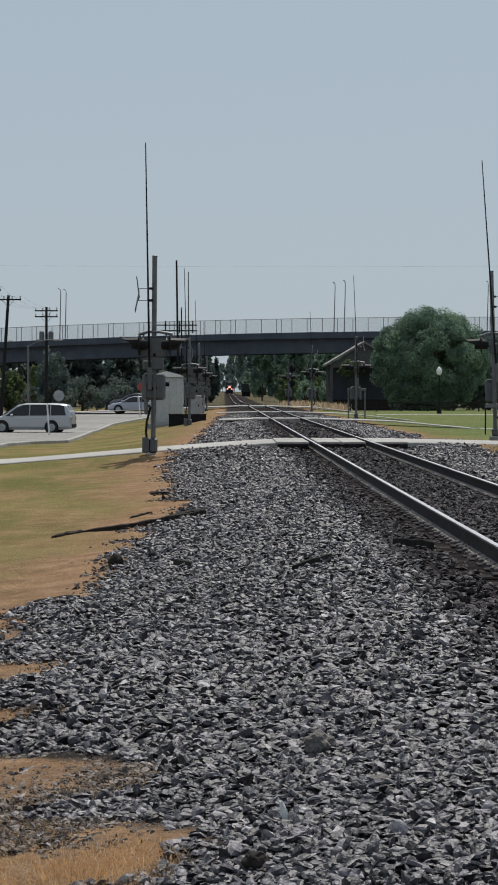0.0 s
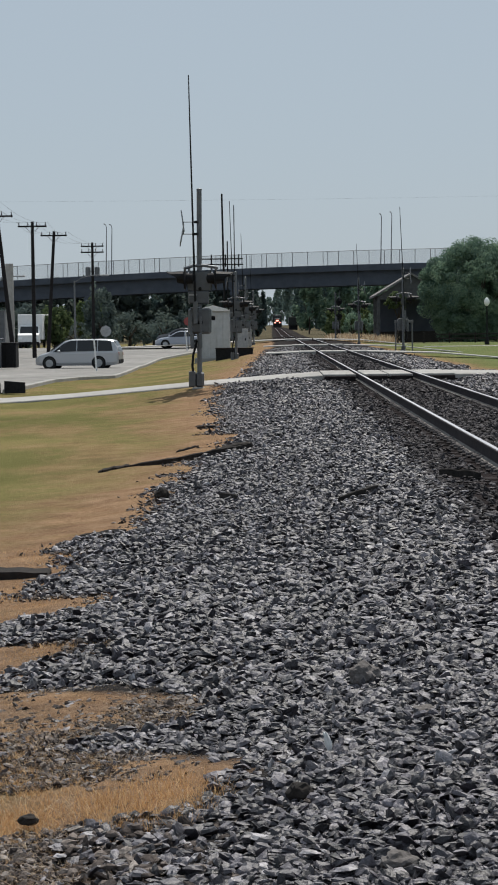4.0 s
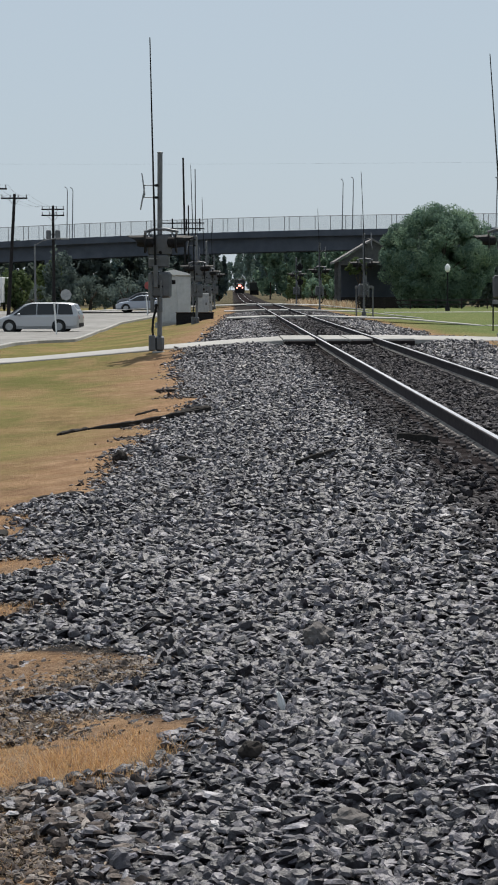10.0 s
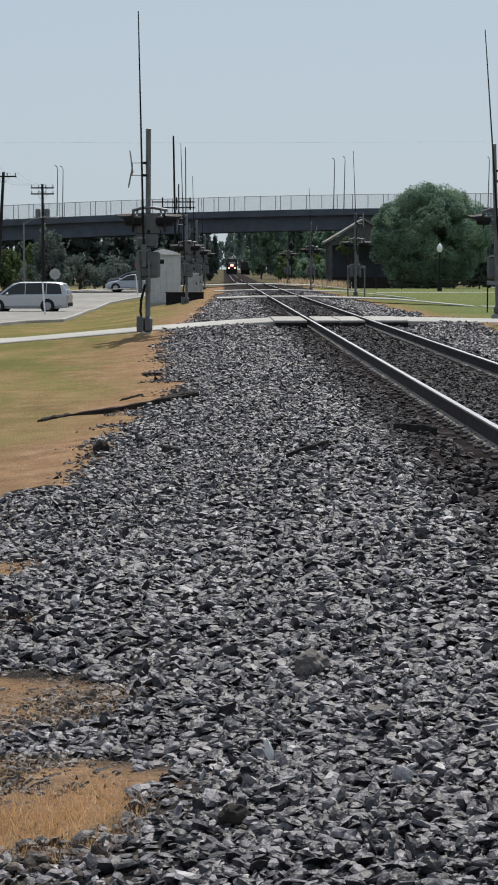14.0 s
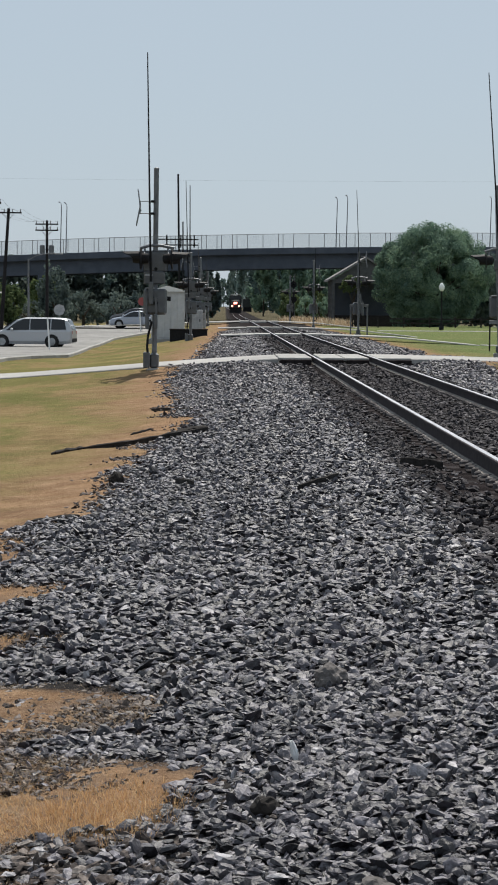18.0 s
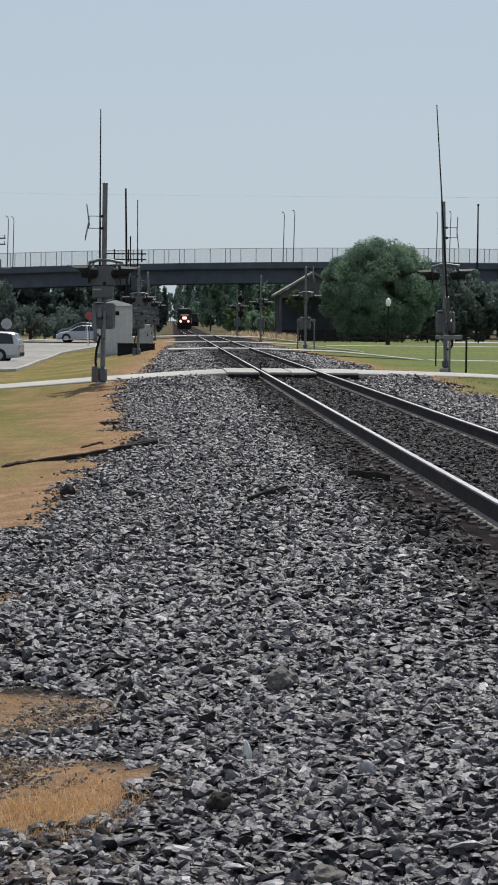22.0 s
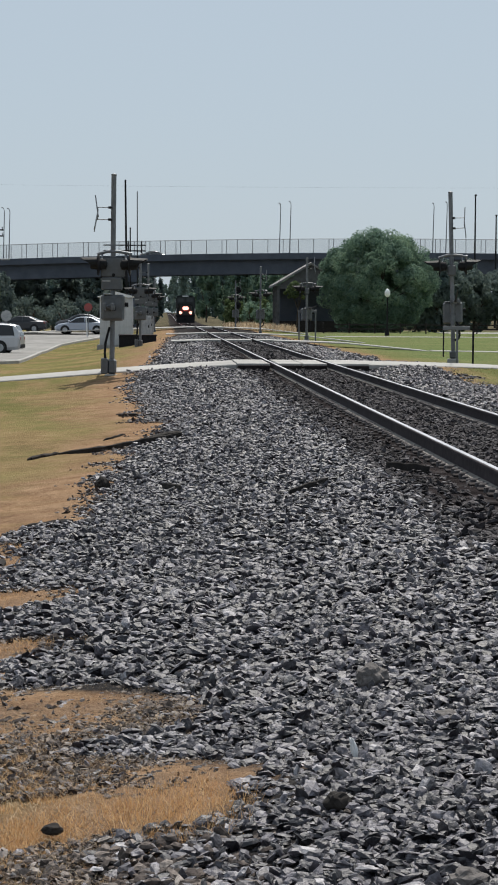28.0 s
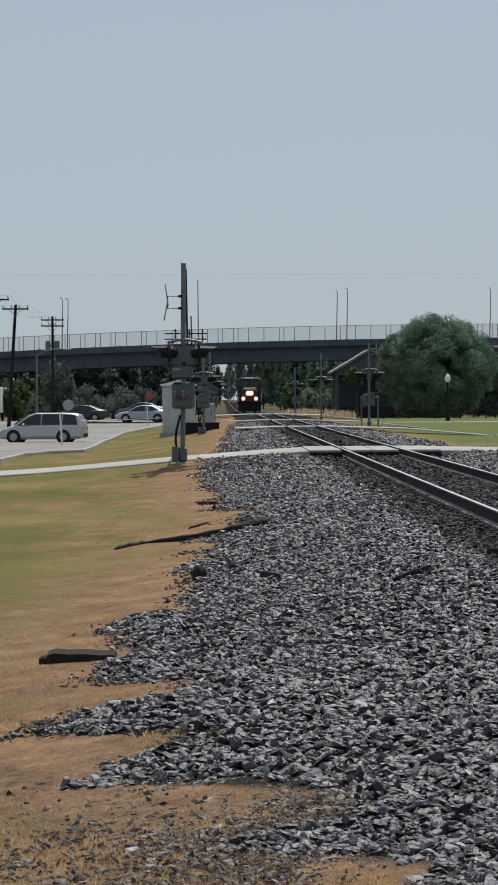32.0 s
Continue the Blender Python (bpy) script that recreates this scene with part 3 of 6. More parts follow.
# ---- crossing gate ----
def gate_mast(label, m, height=5.05, arm=6.2, lit=False, flip=1, boxed=True):
    """A crossing signal with its swinging arm. Its road runs along x; flip turns the crossbuck's side. Returns the thing and its arm."""
    g = thing("crossing_signal", label, "crossing signal", m, "crossing signals")
    part("foundation", M().box(-0.20, -0.19, -0.25, 0.16, 0.19, 0.05, c=0.03), CONCRETE, g)
    part("base_casting", M().box(-0.12, -0.13, 0.05, 0.12, 0.13, 0.46 if boxed else 0.3, c=0.05), GATEBOX, g)
    part("mast", M().lathe([(0.068, 0.1), (0.068, height), (0.074, height), (0.074, height + 0.03), (0.02, height + 0.05)], n=14), STEEL, g)
    drop, back = (0.0, 0.0) if boxed else (-0.33, 0.34)
    if boxed:
        part("conduit", M().path([(-0.14 * flip, -0.12, 0.3), (-0.19 * flip, -0.14, 0.6), (-0.17 * flip, -0.12, 0.9), (-0.07 * flip, -0.1, 1.3)], 0.032, 8), BLACK, g)
        part("cable_box", M().box(-0.2 * flip - 0.09, -0.17, 0.06, -0.2 * flip + 0.09, 0.1, 0.48, c=0.02), GATEBOX, g)
    else:
        part("cable_loop", M().path([(0.05, -0.1, 0.62), (0.17, -0.12, 0.68), (0.22, -0.12, 0.8), (0.17, -0.12, 0.95), (0.18, -0.1, 1.08), (0.12, -0.02, 1.2)], 0.034, 8), BLACK, g, "black cable loop")
    at = pose(0, back, drop)
    mech = part("gate_mechanism", M().box(-0.30, -0.26, 1.47, 0.32, 0.26, 2.16, at, 0.05), GATEBOX, g, "dark grey mechanism box")
    part("door_panel", M().box(-0.24, -0.275, 1.53, 0.26, -0.26, 2.08, at, 0.006), GATEBOX, mech)
    part("latch", M().box(-0.06, -0.295, 1.74, 0.09, -0.275, 1.82, at, 0.006), BLACK, mech)
    part("top_flange", M().box(-0.24, -0.28, 2.16, 0.0, 0.2, 2.19, at, 0.008), ALU, mech)
    part("drive_shaft", M().tube((0.32, back, 1.9 + drop), (0.42, back, 1.9 + drop), 0.06), BLACK, mech)
    if boxed:
        box = part("junction_box", M().box(-0.30, -0.14, 2.28, 0.26, 0.14, 2.62, c=0.03), GATEBOX, g)
        part("cover_plate", M().box(-0.28, -0.155, 2.50, -0.06, -0.14, 2.54, c=0.004), ALU, box)
        part("knockout", M().lathe([(0.045, -0.165), (0.045, -0.14)], (0.02, 0, 2.68), 12, "y"), BLACK, box)
    if boxed:
        part("lamp_backing", M().box(-0.32, -0.10, 2.60, 0.34, -0.04, 3.16, c=0.04), GATEBOX, g)
    else:
        part("terminal_box", M().box(-0.13, -0.12, 2.66, 0.13, 0.12, 2.98, c=0.03), GATEBOX, g)
    part("cross_arm", M().path([(-0.42, -0.05, 3.22), (-0.14, -0.05, 3.3), (0.14, -0.05, 3.3), (0.5, -0.05, 3.24)], 0.04, 8), STEEL, g)
    for s, x in ((-1, -0.40), (1, 0.46)):
        for yy in (-0.34, 0.34):
            rows = [(0.29, 0.0), (0.29, 0.02), (0.14, 0.06), (0.13, 0.22), (0.05, 0.26)]
            lamp = part("signal_light", M().lathe([(r, -s * h) for r, h in (rows if s < 0 else rows[::-1])], (x, yy, 2.95), 18, "x"), BLACK, g, "flashing light with a black hood")
            part("lens", M().lathe([(0.12, -0.012), (0.125, 0.012)], (x + s * 0.015, yy, 2.95), 14, "x"), REDLIT if lit and s > 0 and yy < 0 else REDOFF, lamp, "red lens")
            k, wall = 13, []
            for d, r in ((0.0, 0.17), (0.46, 0.15), (0.46, 0.135), (0.0, 0.155)):
                for i in range(k):
                    b = math.radians(-60 + 300 * i / (k - 1))
                    cut = d * (0.40 + 0.60 * max(0.0, math.sin(b)))
                    wall.append((x + s * cut, yy + r * math.cos(b), 2.97 + r * math.sin(b)))
            for nm, rows, mat in (("hood", (0,), HOOD), ("hood_lining", (1, 2), BLACK)):
                part(nm, M().add(wall, [(q * k + i, q * k + i + 1, (q + 1) * k + i + 1, (q + 1) * k + i) for q in rows for i in range(k - 1)]), mat, lamp, "black hood")
            part("light_bracket", M().tube((x - s * 0.1, yy, 2.95), (x * 0.7, 0, 3.25), 0.025), STEEL, g)
    boards = M()
    for up in (1, -1):
        boards.box(-0.014, -0.03, 0.0, 0.014, 0.19, 0.6, pose(-0.42 * flip, -0.05, 4.30 + 0.02 * up, 0 if up > 0 else 180, (-9 if boxed else -4) * flip * up, 0) @ pose(0, 0, 0, -38), 0.006)
    boards.box(-0.014, -0.1, 4.13, 0.014, 0.1, 4.47, pose(-0.42 * flip, -0.05, 0), 0.006)
    cb = part("crossbuck", boards, GATEBOX, g, "thin crossbuck boards seen edge-on")
    for z in (4.14, 4.46):
        part("bracket", M().tube((0, -0.05, z), (-0.42 * flip, -0.05, z), 0.011), STEEL, cb)
        part("clamp", M().box(-0.14, -0.12, z - 0.03, -0.04, 0.06, z + 0.03, pose(0, 0, 0, 0, 0, 0 if flip > 0 else 180), 0.008), BLACK, cb)
    a = new("gate_arm")
    a.parent = g
    a.matrix_basis = pose(-0.09 * flip, -0.34, 1.84)
    n = 8
    for i in range(n):
        z0, z1 = 0.35 + (arm - 0.35) * i / n, 0.35 + (arm - 0.35) * (i + 1) / n
        r0, r1 = 0.032 - 0.018 * i / n, 0.032 - 0.018 * (i + 1) / n
        part("arm_section", M().tube((0, 0, z0), (0, 0, z1), r0, r1, 8), BLACK, a)
    part("arm_clamp", M().box(-0.06, -0.05, -0.1, 0.06, 0.05, 0.5, c=0.015), GATEBOX, a)
    part("counterweight", M().box(-0.16, -0.1, -0.75, -0.06, 0.1, -0.35, c=0.02).box(0.06, -0.1, -0.75, 0.16, 0.1, -0.35, c=0.02).box(-0.16, -0.05, -0.4, -0.10, 0.05, 0.1).box(0.10, -0.05, -0.4, 0.16, 0.05, 0.1), GATEBOX, a, "grey counterweight plates")
    return g, a


gate_l, arm_l = gate_mast("grey steel crossing signal with raised gate arm beside the concrete road", pose(-4.93, 54.0, -0.42, 0, 0.55), 5.31, 6.48, flip=1)
gate_r, arm_r = gate_mast("grey steel crossing signal with gate arm on the lawn side", pose(5.59, 63.5, -0.18, 0, -1.7, -7.5), 5.25, 6.9, flip=-1, boxed=False)


# ---- more to come in order of distance ----
def utility_pole(label, base, top_z, lean=0.0, arms=1, width=2.4, tanks=(), r=0.16):
    p = thing("utility_pole", label, "utility pole", pose(*base), "utility poles")
    h = top_z - base[2]
    part("pole", M().tube((0, 0, -0.3), (lean, 0, h), r, r * 0.7, 10), POLEDARK, p)
    for k in range(arms):
        z = h - 0.35 - 0.55 * k
        c = lean * z / h
        part("crossarm", M().box(c - width / 2, -0.2, z - 0.06, c + width / 2, -0.08, z + 0.06, c=0.01), POLEDARK, p)
        for i in range(4):
            x = c + width * (-0.46 + 0.92 * i / 3)
            part("insulator", M().lathe([(0.03, 0.06), (0.05, 0.12), (0.03, 0.2), (0.045, 0.26), (0.015, 0.3)], (x, -0.14, z), 8), STEEL, p)
        part("brace", M().tube((c - width * 0.25, -0.16, z), (c, -0.16, z - 0.6), 0.02, 0.02, 6).tube((c + width * 0.25, -0.16, z), (c, -0.16, z - 0.6), 0.02, 0.02, 6), STEEL, p)
    for dx, share in tanks:
        tank = part("transformer", M().lathe([(0.05, 0), (0.24, 0.03), (0.24, 0.75), (0.2, 0.85), (0.05, 0.9)], (dx + lean * share, -0.1, h * share), 12), GATEBOX, p)
        part("bracket", M().box(min(0, dx) + lean * share, -0.08, h * share + 0.4, max(0, dx) + lean * share, 0.0, h * share + 0.48), BLACK, tank)
    return p


for i, (x, y, top, lean, arms, tr) in enumerate(((-20.4, 123, 8.95, 0, 1, ((0.45, 0.5),)), (-20.0, 134, 9.0, -1.05, 1, ((-0.3, 0.76),)), (-20.2, 147, 8.95, 0, 1, ()), (-20.75, 161, 8.9, 0.65, 1, ()), (-19.25, 186, 9.0, 0, 2, ((-0.42, 0.68), (0.42, 0.68))))):
    utility_pole("dark weathered wooden utility pole with crossarm", (x, y, ground_z(x, y)), top, lean, arms, 2.1, tr)

TPZ = ground_z(-6.05, 137)
tp = thing("signal_pole", "slender dark pole with two crossbars beside the signal house", "pole", pose(-6.05, 137, TPZ))
part("pole", M().tube((0.05, 0, -0.2), (-0.1, 0, 10.15 - TPZ), 0.085, 0.06, 8), BLACK, tp)
part("whip", M().tube((0.72, 0.3, 0), (0.70, 0.3, 9.4 - TPZ), 0.05, 0.03, 6), BLACK, tp)
part("whip", M().tube((0.25, 0.2, 0), (0.23, 0.2, 6.95 - TPZ), 0.055, 0.045, 6), BLACK, tp)
for z in (5.37, 5.75):
    part("crossbar", M().box(-1.57, -0.08, z - 0.04 - TPZ, 1.3, 0.0, z + 0.04 - TPZ, c=0.01), BLACK, tp)
for x in (-0.85, 0.1, 1.0):
    part("upright", M().tube((x, -0.04, 5.2 - TPZ), (x, -0.04, 6.05 - TPZ), 0.05, 0.05, 6), BLACK, tp)


# ---- road bridge ----
BY = 322.7


def deck(x):
    return 10.9 - 0.0003 * (x - 40) ** 2


def build_bridge():
    b = thing("road_bridge", "long dark concrete road bridge with chain-link fence over the railway", "bridge", kind="structure")
    xs = list(range(-110, 171, 10))
    slab = M().loft([[(x, BY, deck(x) - 1.0), (x, BY, deck(x)), (x, BY + 0.3, deck(x)), (x, BY + 0.3, deck(x) - 0.8), (x, BY + 12, deck(x) - 0.8), (x, BY + 12, deck(x)), (x, BY + 12.3, deck(x)), (x, BY + 12.3, deck(x) - 1.0)] for x in xs])
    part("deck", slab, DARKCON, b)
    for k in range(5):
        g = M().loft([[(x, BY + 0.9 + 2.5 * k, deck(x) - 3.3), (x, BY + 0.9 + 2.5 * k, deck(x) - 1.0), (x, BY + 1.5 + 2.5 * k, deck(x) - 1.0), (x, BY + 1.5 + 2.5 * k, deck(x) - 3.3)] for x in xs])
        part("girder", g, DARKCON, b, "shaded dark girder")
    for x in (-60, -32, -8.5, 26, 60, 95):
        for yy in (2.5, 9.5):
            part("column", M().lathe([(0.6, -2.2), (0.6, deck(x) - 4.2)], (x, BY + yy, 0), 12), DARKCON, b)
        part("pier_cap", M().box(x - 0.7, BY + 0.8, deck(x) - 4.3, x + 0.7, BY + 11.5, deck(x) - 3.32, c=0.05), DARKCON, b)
    post = M().tube((0, 0, 0), (0, 0, 2.25), 0.05, 0.05, 6).mesh("fence_post", STEEL)
    x = -80.0
    rnd = random.Random(2)
    while x < 117:
        for dx in ((0, 0.75) if rnd.random() < 0.55 else (0,)):
            q = part("fence_post", post, None, b)
            q.matrix_basis = pose(x + dx, BY + 0.15, deck(x + dx))
        x += 2.45
    m = Nodes("chain_link", 0.7, 0.3)
    m.color((0.35, 0.36, 0.37))
    tr = m.n("BsdfTransparent")
    mx = m.n("MixShader", Fac=0.13)
    m.t.links.new(tr.outputs[0], mx.inputs[1])
    m.t.links.new(m.b.outputs[0], mx.inputs[2])
    m.t.links.new(mx.outputs[0], m.t.nodes["Material Output"].inputs["Surface"])
    part("chain_link_mesh", M().loft([[(x, BY + 0.14, deck(x)), (x, BY + 0.14, deck(x) + 2.2), (x, BY + 0.16, deck(x) + 2.2), (x, BY + 0.16, deck(x))] for x in xs]), m.mat, b, "thin see-through chain-link mesh")
    part("top_rail", M().path([(x, BY + 0.15, deck(x) + 2.22) for x in xs], 0.04, 6), STEEL, b)


build_bridge()

# tall lamp poles beyond the bridge
for x, top in ((-29.9, 18.1), (-29.0, 18.0), (15.55, 19.2), (17.25, 19.5), (41.0, 19.4), (43.2, 19.6)):
    p = thing("light_pole", "slender grey street light pole on the bridge", "light pole", pose(x, BY + 11, deck(x) - 0.5), "bridge light poles")
    part("pole", M().tube((0, 0, 0), (0.2, 0, top - deck(x)), 0.10, 0.06, 8), STEEL, p)
    part("arm", M().path([(0.2, 0, top - deck(x) - 0.1), (0.12, -0.2, top - deck(x) + 0.35), (-0.1, -0.6, top - deck(x) + 0.5)], 0.05, 6), STEEL, p)
    part("lamp_head", M().box(-0.22, -1.0, top - deck(x) + 0.44, 0.02, -0.5, top - deck(x) + 0.56, c=0.03), STEEL, p)


# ---- trees ----
def leaves(rng, n, centre, radii, size, clumps, low=-0.5, reach=(0.62, 0.98), swell=(0.13, 0.33)):
    """Small leaf sprays gathered in uneven clumps over a rounded crown."""
    d = rng.normal(size=(clumps, 3))
    d /= np.linalg.norm(d, axis=1)[:, None]
    d[:, 2] = np.where(d[:, 2] < low, -d[:, 2] * 0.5, d[:, 2])
    cc = d * rng.uniform(*reach, (clumps, 1))
    cr = rng.uniform(*swell, clumps)
    pick = rng.integers(0, clumps, n)
    e = rng.normal(size=(n, 3))
    e /= np.linalg.norm(e, axis=1)[:, None]
    p = cc[pick] + e * (cr[pick] * rng.uniform(0.45, 1.0, n) ** 0.6)[:, None]
    p = p * np.array(radii) + np.array(centre)
    u = rng.normal(size=(n, 3))
    out = e + 0.45 * rng.normal(size=(n, 3))
    out /= np.linalg.norm(out, axis=1)[:, None]
    u -= (u * out).sum(1)[:, None] * out
    u /= np.linalg.norm(u, axis=1)[:, None]
    w = np.cross(u, out)
    w /= np.linalg.norm(w, axis=1)[:, None] + 1e-9
    s = size * rng.uniform(0.5, 1.2, (n, 1))
    quad = np.stack([p - u * s, p + w * s * 0.55, p + u * s, p - w * s * 0.55], 1).reshape(-1, 3)
    return quad


def tree(label, base, height, radii, leaf, n, size, seed, clumps=60, trunk=0.3, crown_z=None, low=-0.5, group="trees", reach=(0.62, 0.98), swell=(0.13, 0.33)):
    rng = np.random.default_rng(seed)
    t = thing("tree", label, "tree", pose(*base), group)
    cz = crown_z if crown_z is not None else height - radii[2]
    m = M()
    m.tube((0, 0, -0.3), (0.1, 0, cz * 0.6), trunk, trunk * 0.75, 10, False)
    for i in range(7):
        a = 2 * math.pi * i / 7 + seed
        m.tube((0.1, 0, cz * 0.55), (radii[0] * 0.55 * math.cos(a), radii[1] * 0.55 * math.sin(a), cz + radii[2] * 0.25 * ((i % 3) - 0.6)), trunk * 0.45, trunk * 0.14, 6)
    part("trunk", m, BARK, t)
    q = leaves(rng, n, (0, 0, cz), radii, size, clumps, low, reach, swell)
    part("crown", pydata("crown", q.tolist(), [(4 * i, 4 * i + 1, 4 * i + 2, 4 * i + 3) for i in range(n)], leaf), None, t)
    return t


tree("broad round green tree with a dense low crown on the lawn", (18.7, 210, -0.6), 10.8, (6.05, 5.7, 5.4), LEAF_OAK, 150000, 0.125, 3, 300, 0.35, 4.85, -0.95, "trees", (0.74, 0.95), (0.10, 0.22))
tree("small yellow-green tree beside the shelter", (10.7, 215.4, -0.65), 5.3, (1.35, 1.2, 1.3), LEAF_PALE, 3500, 0.13, 5, 30, 0.1, 4.0)
for i, (x, y, h, r, lf, n) in enumerate((
    (26.5, 222, 8.6, 3.6, LEAF_DARK, 6000), (32, 230, 8.0, 4.2, LEAF_DARK, 6000), (39, 235, 9.2, 4.6, LEAF_DARK, 6000), (47, 233, 8.8, 4.6, LEAF_DARK, 6000), (56, 240, 9.0, 4.8, LEAF_DARK, 5000),
    (-24.3, 200, 4.2, 1.6, LEAF_PALE, 1200), (-21.5, 210, 5.2, 1.9, LEAF_PALE, 1400), (-19.8, 200, 6.2, 1.5, LEAF_DARK, 1200), (-29, 205, 4.4, 3.0, LEAF_DARK, 1800), (-34, 210, 4.0, 2.6, LEAF_DARK, 1500))):
    tree("dark green leafy tree at the edge of the open ground", (x, y, ground_z(x, y) - 0.05), h, (r, r, h * 0.46), lf, n * 2 if n > 4000 else n * 3, 0.28 if n > 4000 else 0.2, 20 + i, 70, 0.2, h * 0.52, -0.95)
# woods under and beyond the bridge
k = 0
for (x0, x1, y, h0, h1, lf, step, n, sz) in (
        (-70, -12.5, 207, 2.6, 3.8, LEAF_DARK, 2.6, 900, 0.2), (-112, -8, 344, 10.5, 12.0, LEAF_DARK, 4.6, 1800, 0.65), (-110, -10, 338, 4.0, 5.5, LEAF_DARK, 3.6, 900, 0.55), (-14, -3.7, 411, 11, 13, LEAF_DARK, 2.4, 1500, 0.6),
        (27, 62, 246, 2.8, 4.2, LEAF_DARK, 2.6, 1500, 0.25), (-16, -6.0, 300, 3.0, 5.0, LEAF_DARK, 2.2, 1400, 0.25), (5.6, 14, 292, 3.6, 6.0, LEAF_PALE, 2.0, 2200, 0.22), (8.5, 15, 276, 2.6, 4.0, LEAF_OAK, 2.2, 1600, 0.2),
        (9, 36, 352, 9.5, 12.5, LEAF_OAK, 3.0, 2600, 0.42), (10, 40, 344, 3.0, 5.0, LEAF_OAK, 2.6, 1300, 0.3), (32, 127, 342, 10.5, 12, LEAF_DARK, 5.0, 1800, 0.65),
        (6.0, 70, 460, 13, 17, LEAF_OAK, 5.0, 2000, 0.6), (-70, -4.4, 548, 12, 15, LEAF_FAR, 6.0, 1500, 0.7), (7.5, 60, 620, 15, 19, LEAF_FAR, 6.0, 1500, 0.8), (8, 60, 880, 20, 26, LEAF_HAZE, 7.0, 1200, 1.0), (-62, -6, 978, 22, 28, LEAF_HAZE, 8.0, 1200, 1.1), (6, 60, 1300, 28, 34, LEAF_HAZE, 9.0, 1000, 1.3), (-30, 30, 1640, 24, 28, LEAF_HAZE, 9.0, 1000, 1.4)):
    x = x0
    while x < x1:
        rnd = random.Random(k)
        h = rnd.uniform(h0, h1)
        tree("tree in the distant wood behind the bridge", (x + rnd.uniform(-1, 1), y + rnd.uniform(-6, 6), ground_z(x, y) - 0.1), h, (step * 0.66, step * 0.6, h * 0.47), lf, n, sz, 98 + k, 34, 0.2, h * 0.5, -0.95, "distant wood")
        k += 1
        x += step


# ---- vehicles ----
def quad_slab(pts, depth):
    """A thin pane over four corners, thickened along depth."""
    o = [tuple(p) for p in pts]
    i = [tuple(Vector(p) - Vector(depth)) for p in pts]
    n = len(pts)
    return M().add(o + i, [tuple(range(n)), tuple(range(2 * n - 1, n - 1, -1))] + [(j, n + j, n + (j + 1) % n, (j + 1) % n) for j in range(n)])


def car(name, label, category, m, paint, sections, glass_rows, wheels, screens, group=""):
    """A car along +x, lofted from rows of x, half width, floor, belt, roof and roof half width."""
    c = thing(name, label, category, m, group)
    rings = []
    for x, w, z0, zb, zr, wr in sections:
        rings.append([(x, -w * 0.92, z0), (x, -w, z0 + 0.18), (x, -w, zb - 0.08), (x, -w * 0.97, zb), (x, -wr, zr - 0.06), (x, -wr * 0.85, zr),
                      (x, wr * 0.85, zr), (x, wr, zr - 0.06), (x, w * 0.97, zb), (x, w, zb - 0.08), (x, w, z0 + 0.18), (x, w * 0.92, z0)])
    part("body", M().loft(rings), paint, c, "", False)
    wide = max(r[1] for r in sections)
    for s in (-1, 1):
        for pts in glass_rows:
            part("window", quad_slab([(x, s * (y + 0.012), z) for x, y, z in pts][::s], (0, s * 0.03, 0)), GLASS, c)
        for x, r in wheels:
            part("wheel_arch", M().lathe([(r * 1.2, -0.1), (r * 1.2, 0.1)], (x, s * (wide - 0.094), r * 1.04), 20, "y"), BLACK, c)
            w = part("wheel", M().lathe([(r * 0.75, -0.11), (r, -0.09), (r, 0.09), (r * 0.75, 0.11)], (x, s * (wide - 0.08), r), 20, "y"), RUBBER, c)
            part("rim", M().lathe([(r * 0.66, -0.02), (r * 0.64, 0.015), (r * 0.2, 0.03)] if s > 0 else [(r * 0.2, -0.03), (r * 0.64, -0.015), (r * 0.66, 0.02)], (x, s * (wide + 0.03), r), 14, "y"), ALU, w)
        x0, x1 = sections[0][0], sections[-1][0]
        part("tail_light", M().box(x0 - 0.01, s * 0.68 - 0.1, 0.78, x0 + 0.16, s * 0.68 + 0.1, 0.98, c=0.02), RED, c)
        part("headlight", M().box(x1 - 0.22, s * 0.62 - 0.13, 0.52, x1 - 0.02, s * 0.62 + 0.13, 0.66, c=0.03), GLOBE, c)
        part("mirror", M().box(0.95, s * (wide + 0.08) - 0.09, 1.0, 1.1, s * (wide + 0.08) + 0.09, 1.14, c=0.03), paint, c)
    for k, (xa, ya, za, xb, yb, zb) in zip((1, -1), screens):
        part("windscreen" if k > 0 else "rear_window", quad_slab([(xa, -ya, za), (xa, ya, za), (xb, yb, zb), (xb, -yb, zb)][::k], (k * 0.05, 0, 0.0)), GLASS, c)
    part("bumper", M().box(sections[0][0] - 0.04, -0.72, 0.32, sections[0][0] + 0.1, 0.72, 0.55, c=0.03), BLACK, c)
    return c


VAN = [(-2.52, 0.80, 0.34, 0.95, 1.0, 0.7), (-2.42, 0.90, 0.26, 1.0, 1.30, 0.72), (-2.2, 0.95, 0.22, 1.02, 1.66, 0.70), (-1.9, 0.97, 0.2, 1.02, 1.73, 0.70), (-1.3, 0.97, 0.2, 1.02, 1.76, 0.70), (0.3, 0.97, 0.2, 1.0, 1.76, 0.70), (0.75, 0.97, 0.2, 0.99, 1.66, 0.69), (1.62, 0.97, 0.2, 0.97, 1.06, 0.72), (2.2, 0.92, 0.22, 0.80, 0.88, 0.7), (2.45, 0.84, 0.26, 0.66, 0.72, 0.6), (2.52, 0.70, 0.32, 0.56, 0.6, 0.5)]
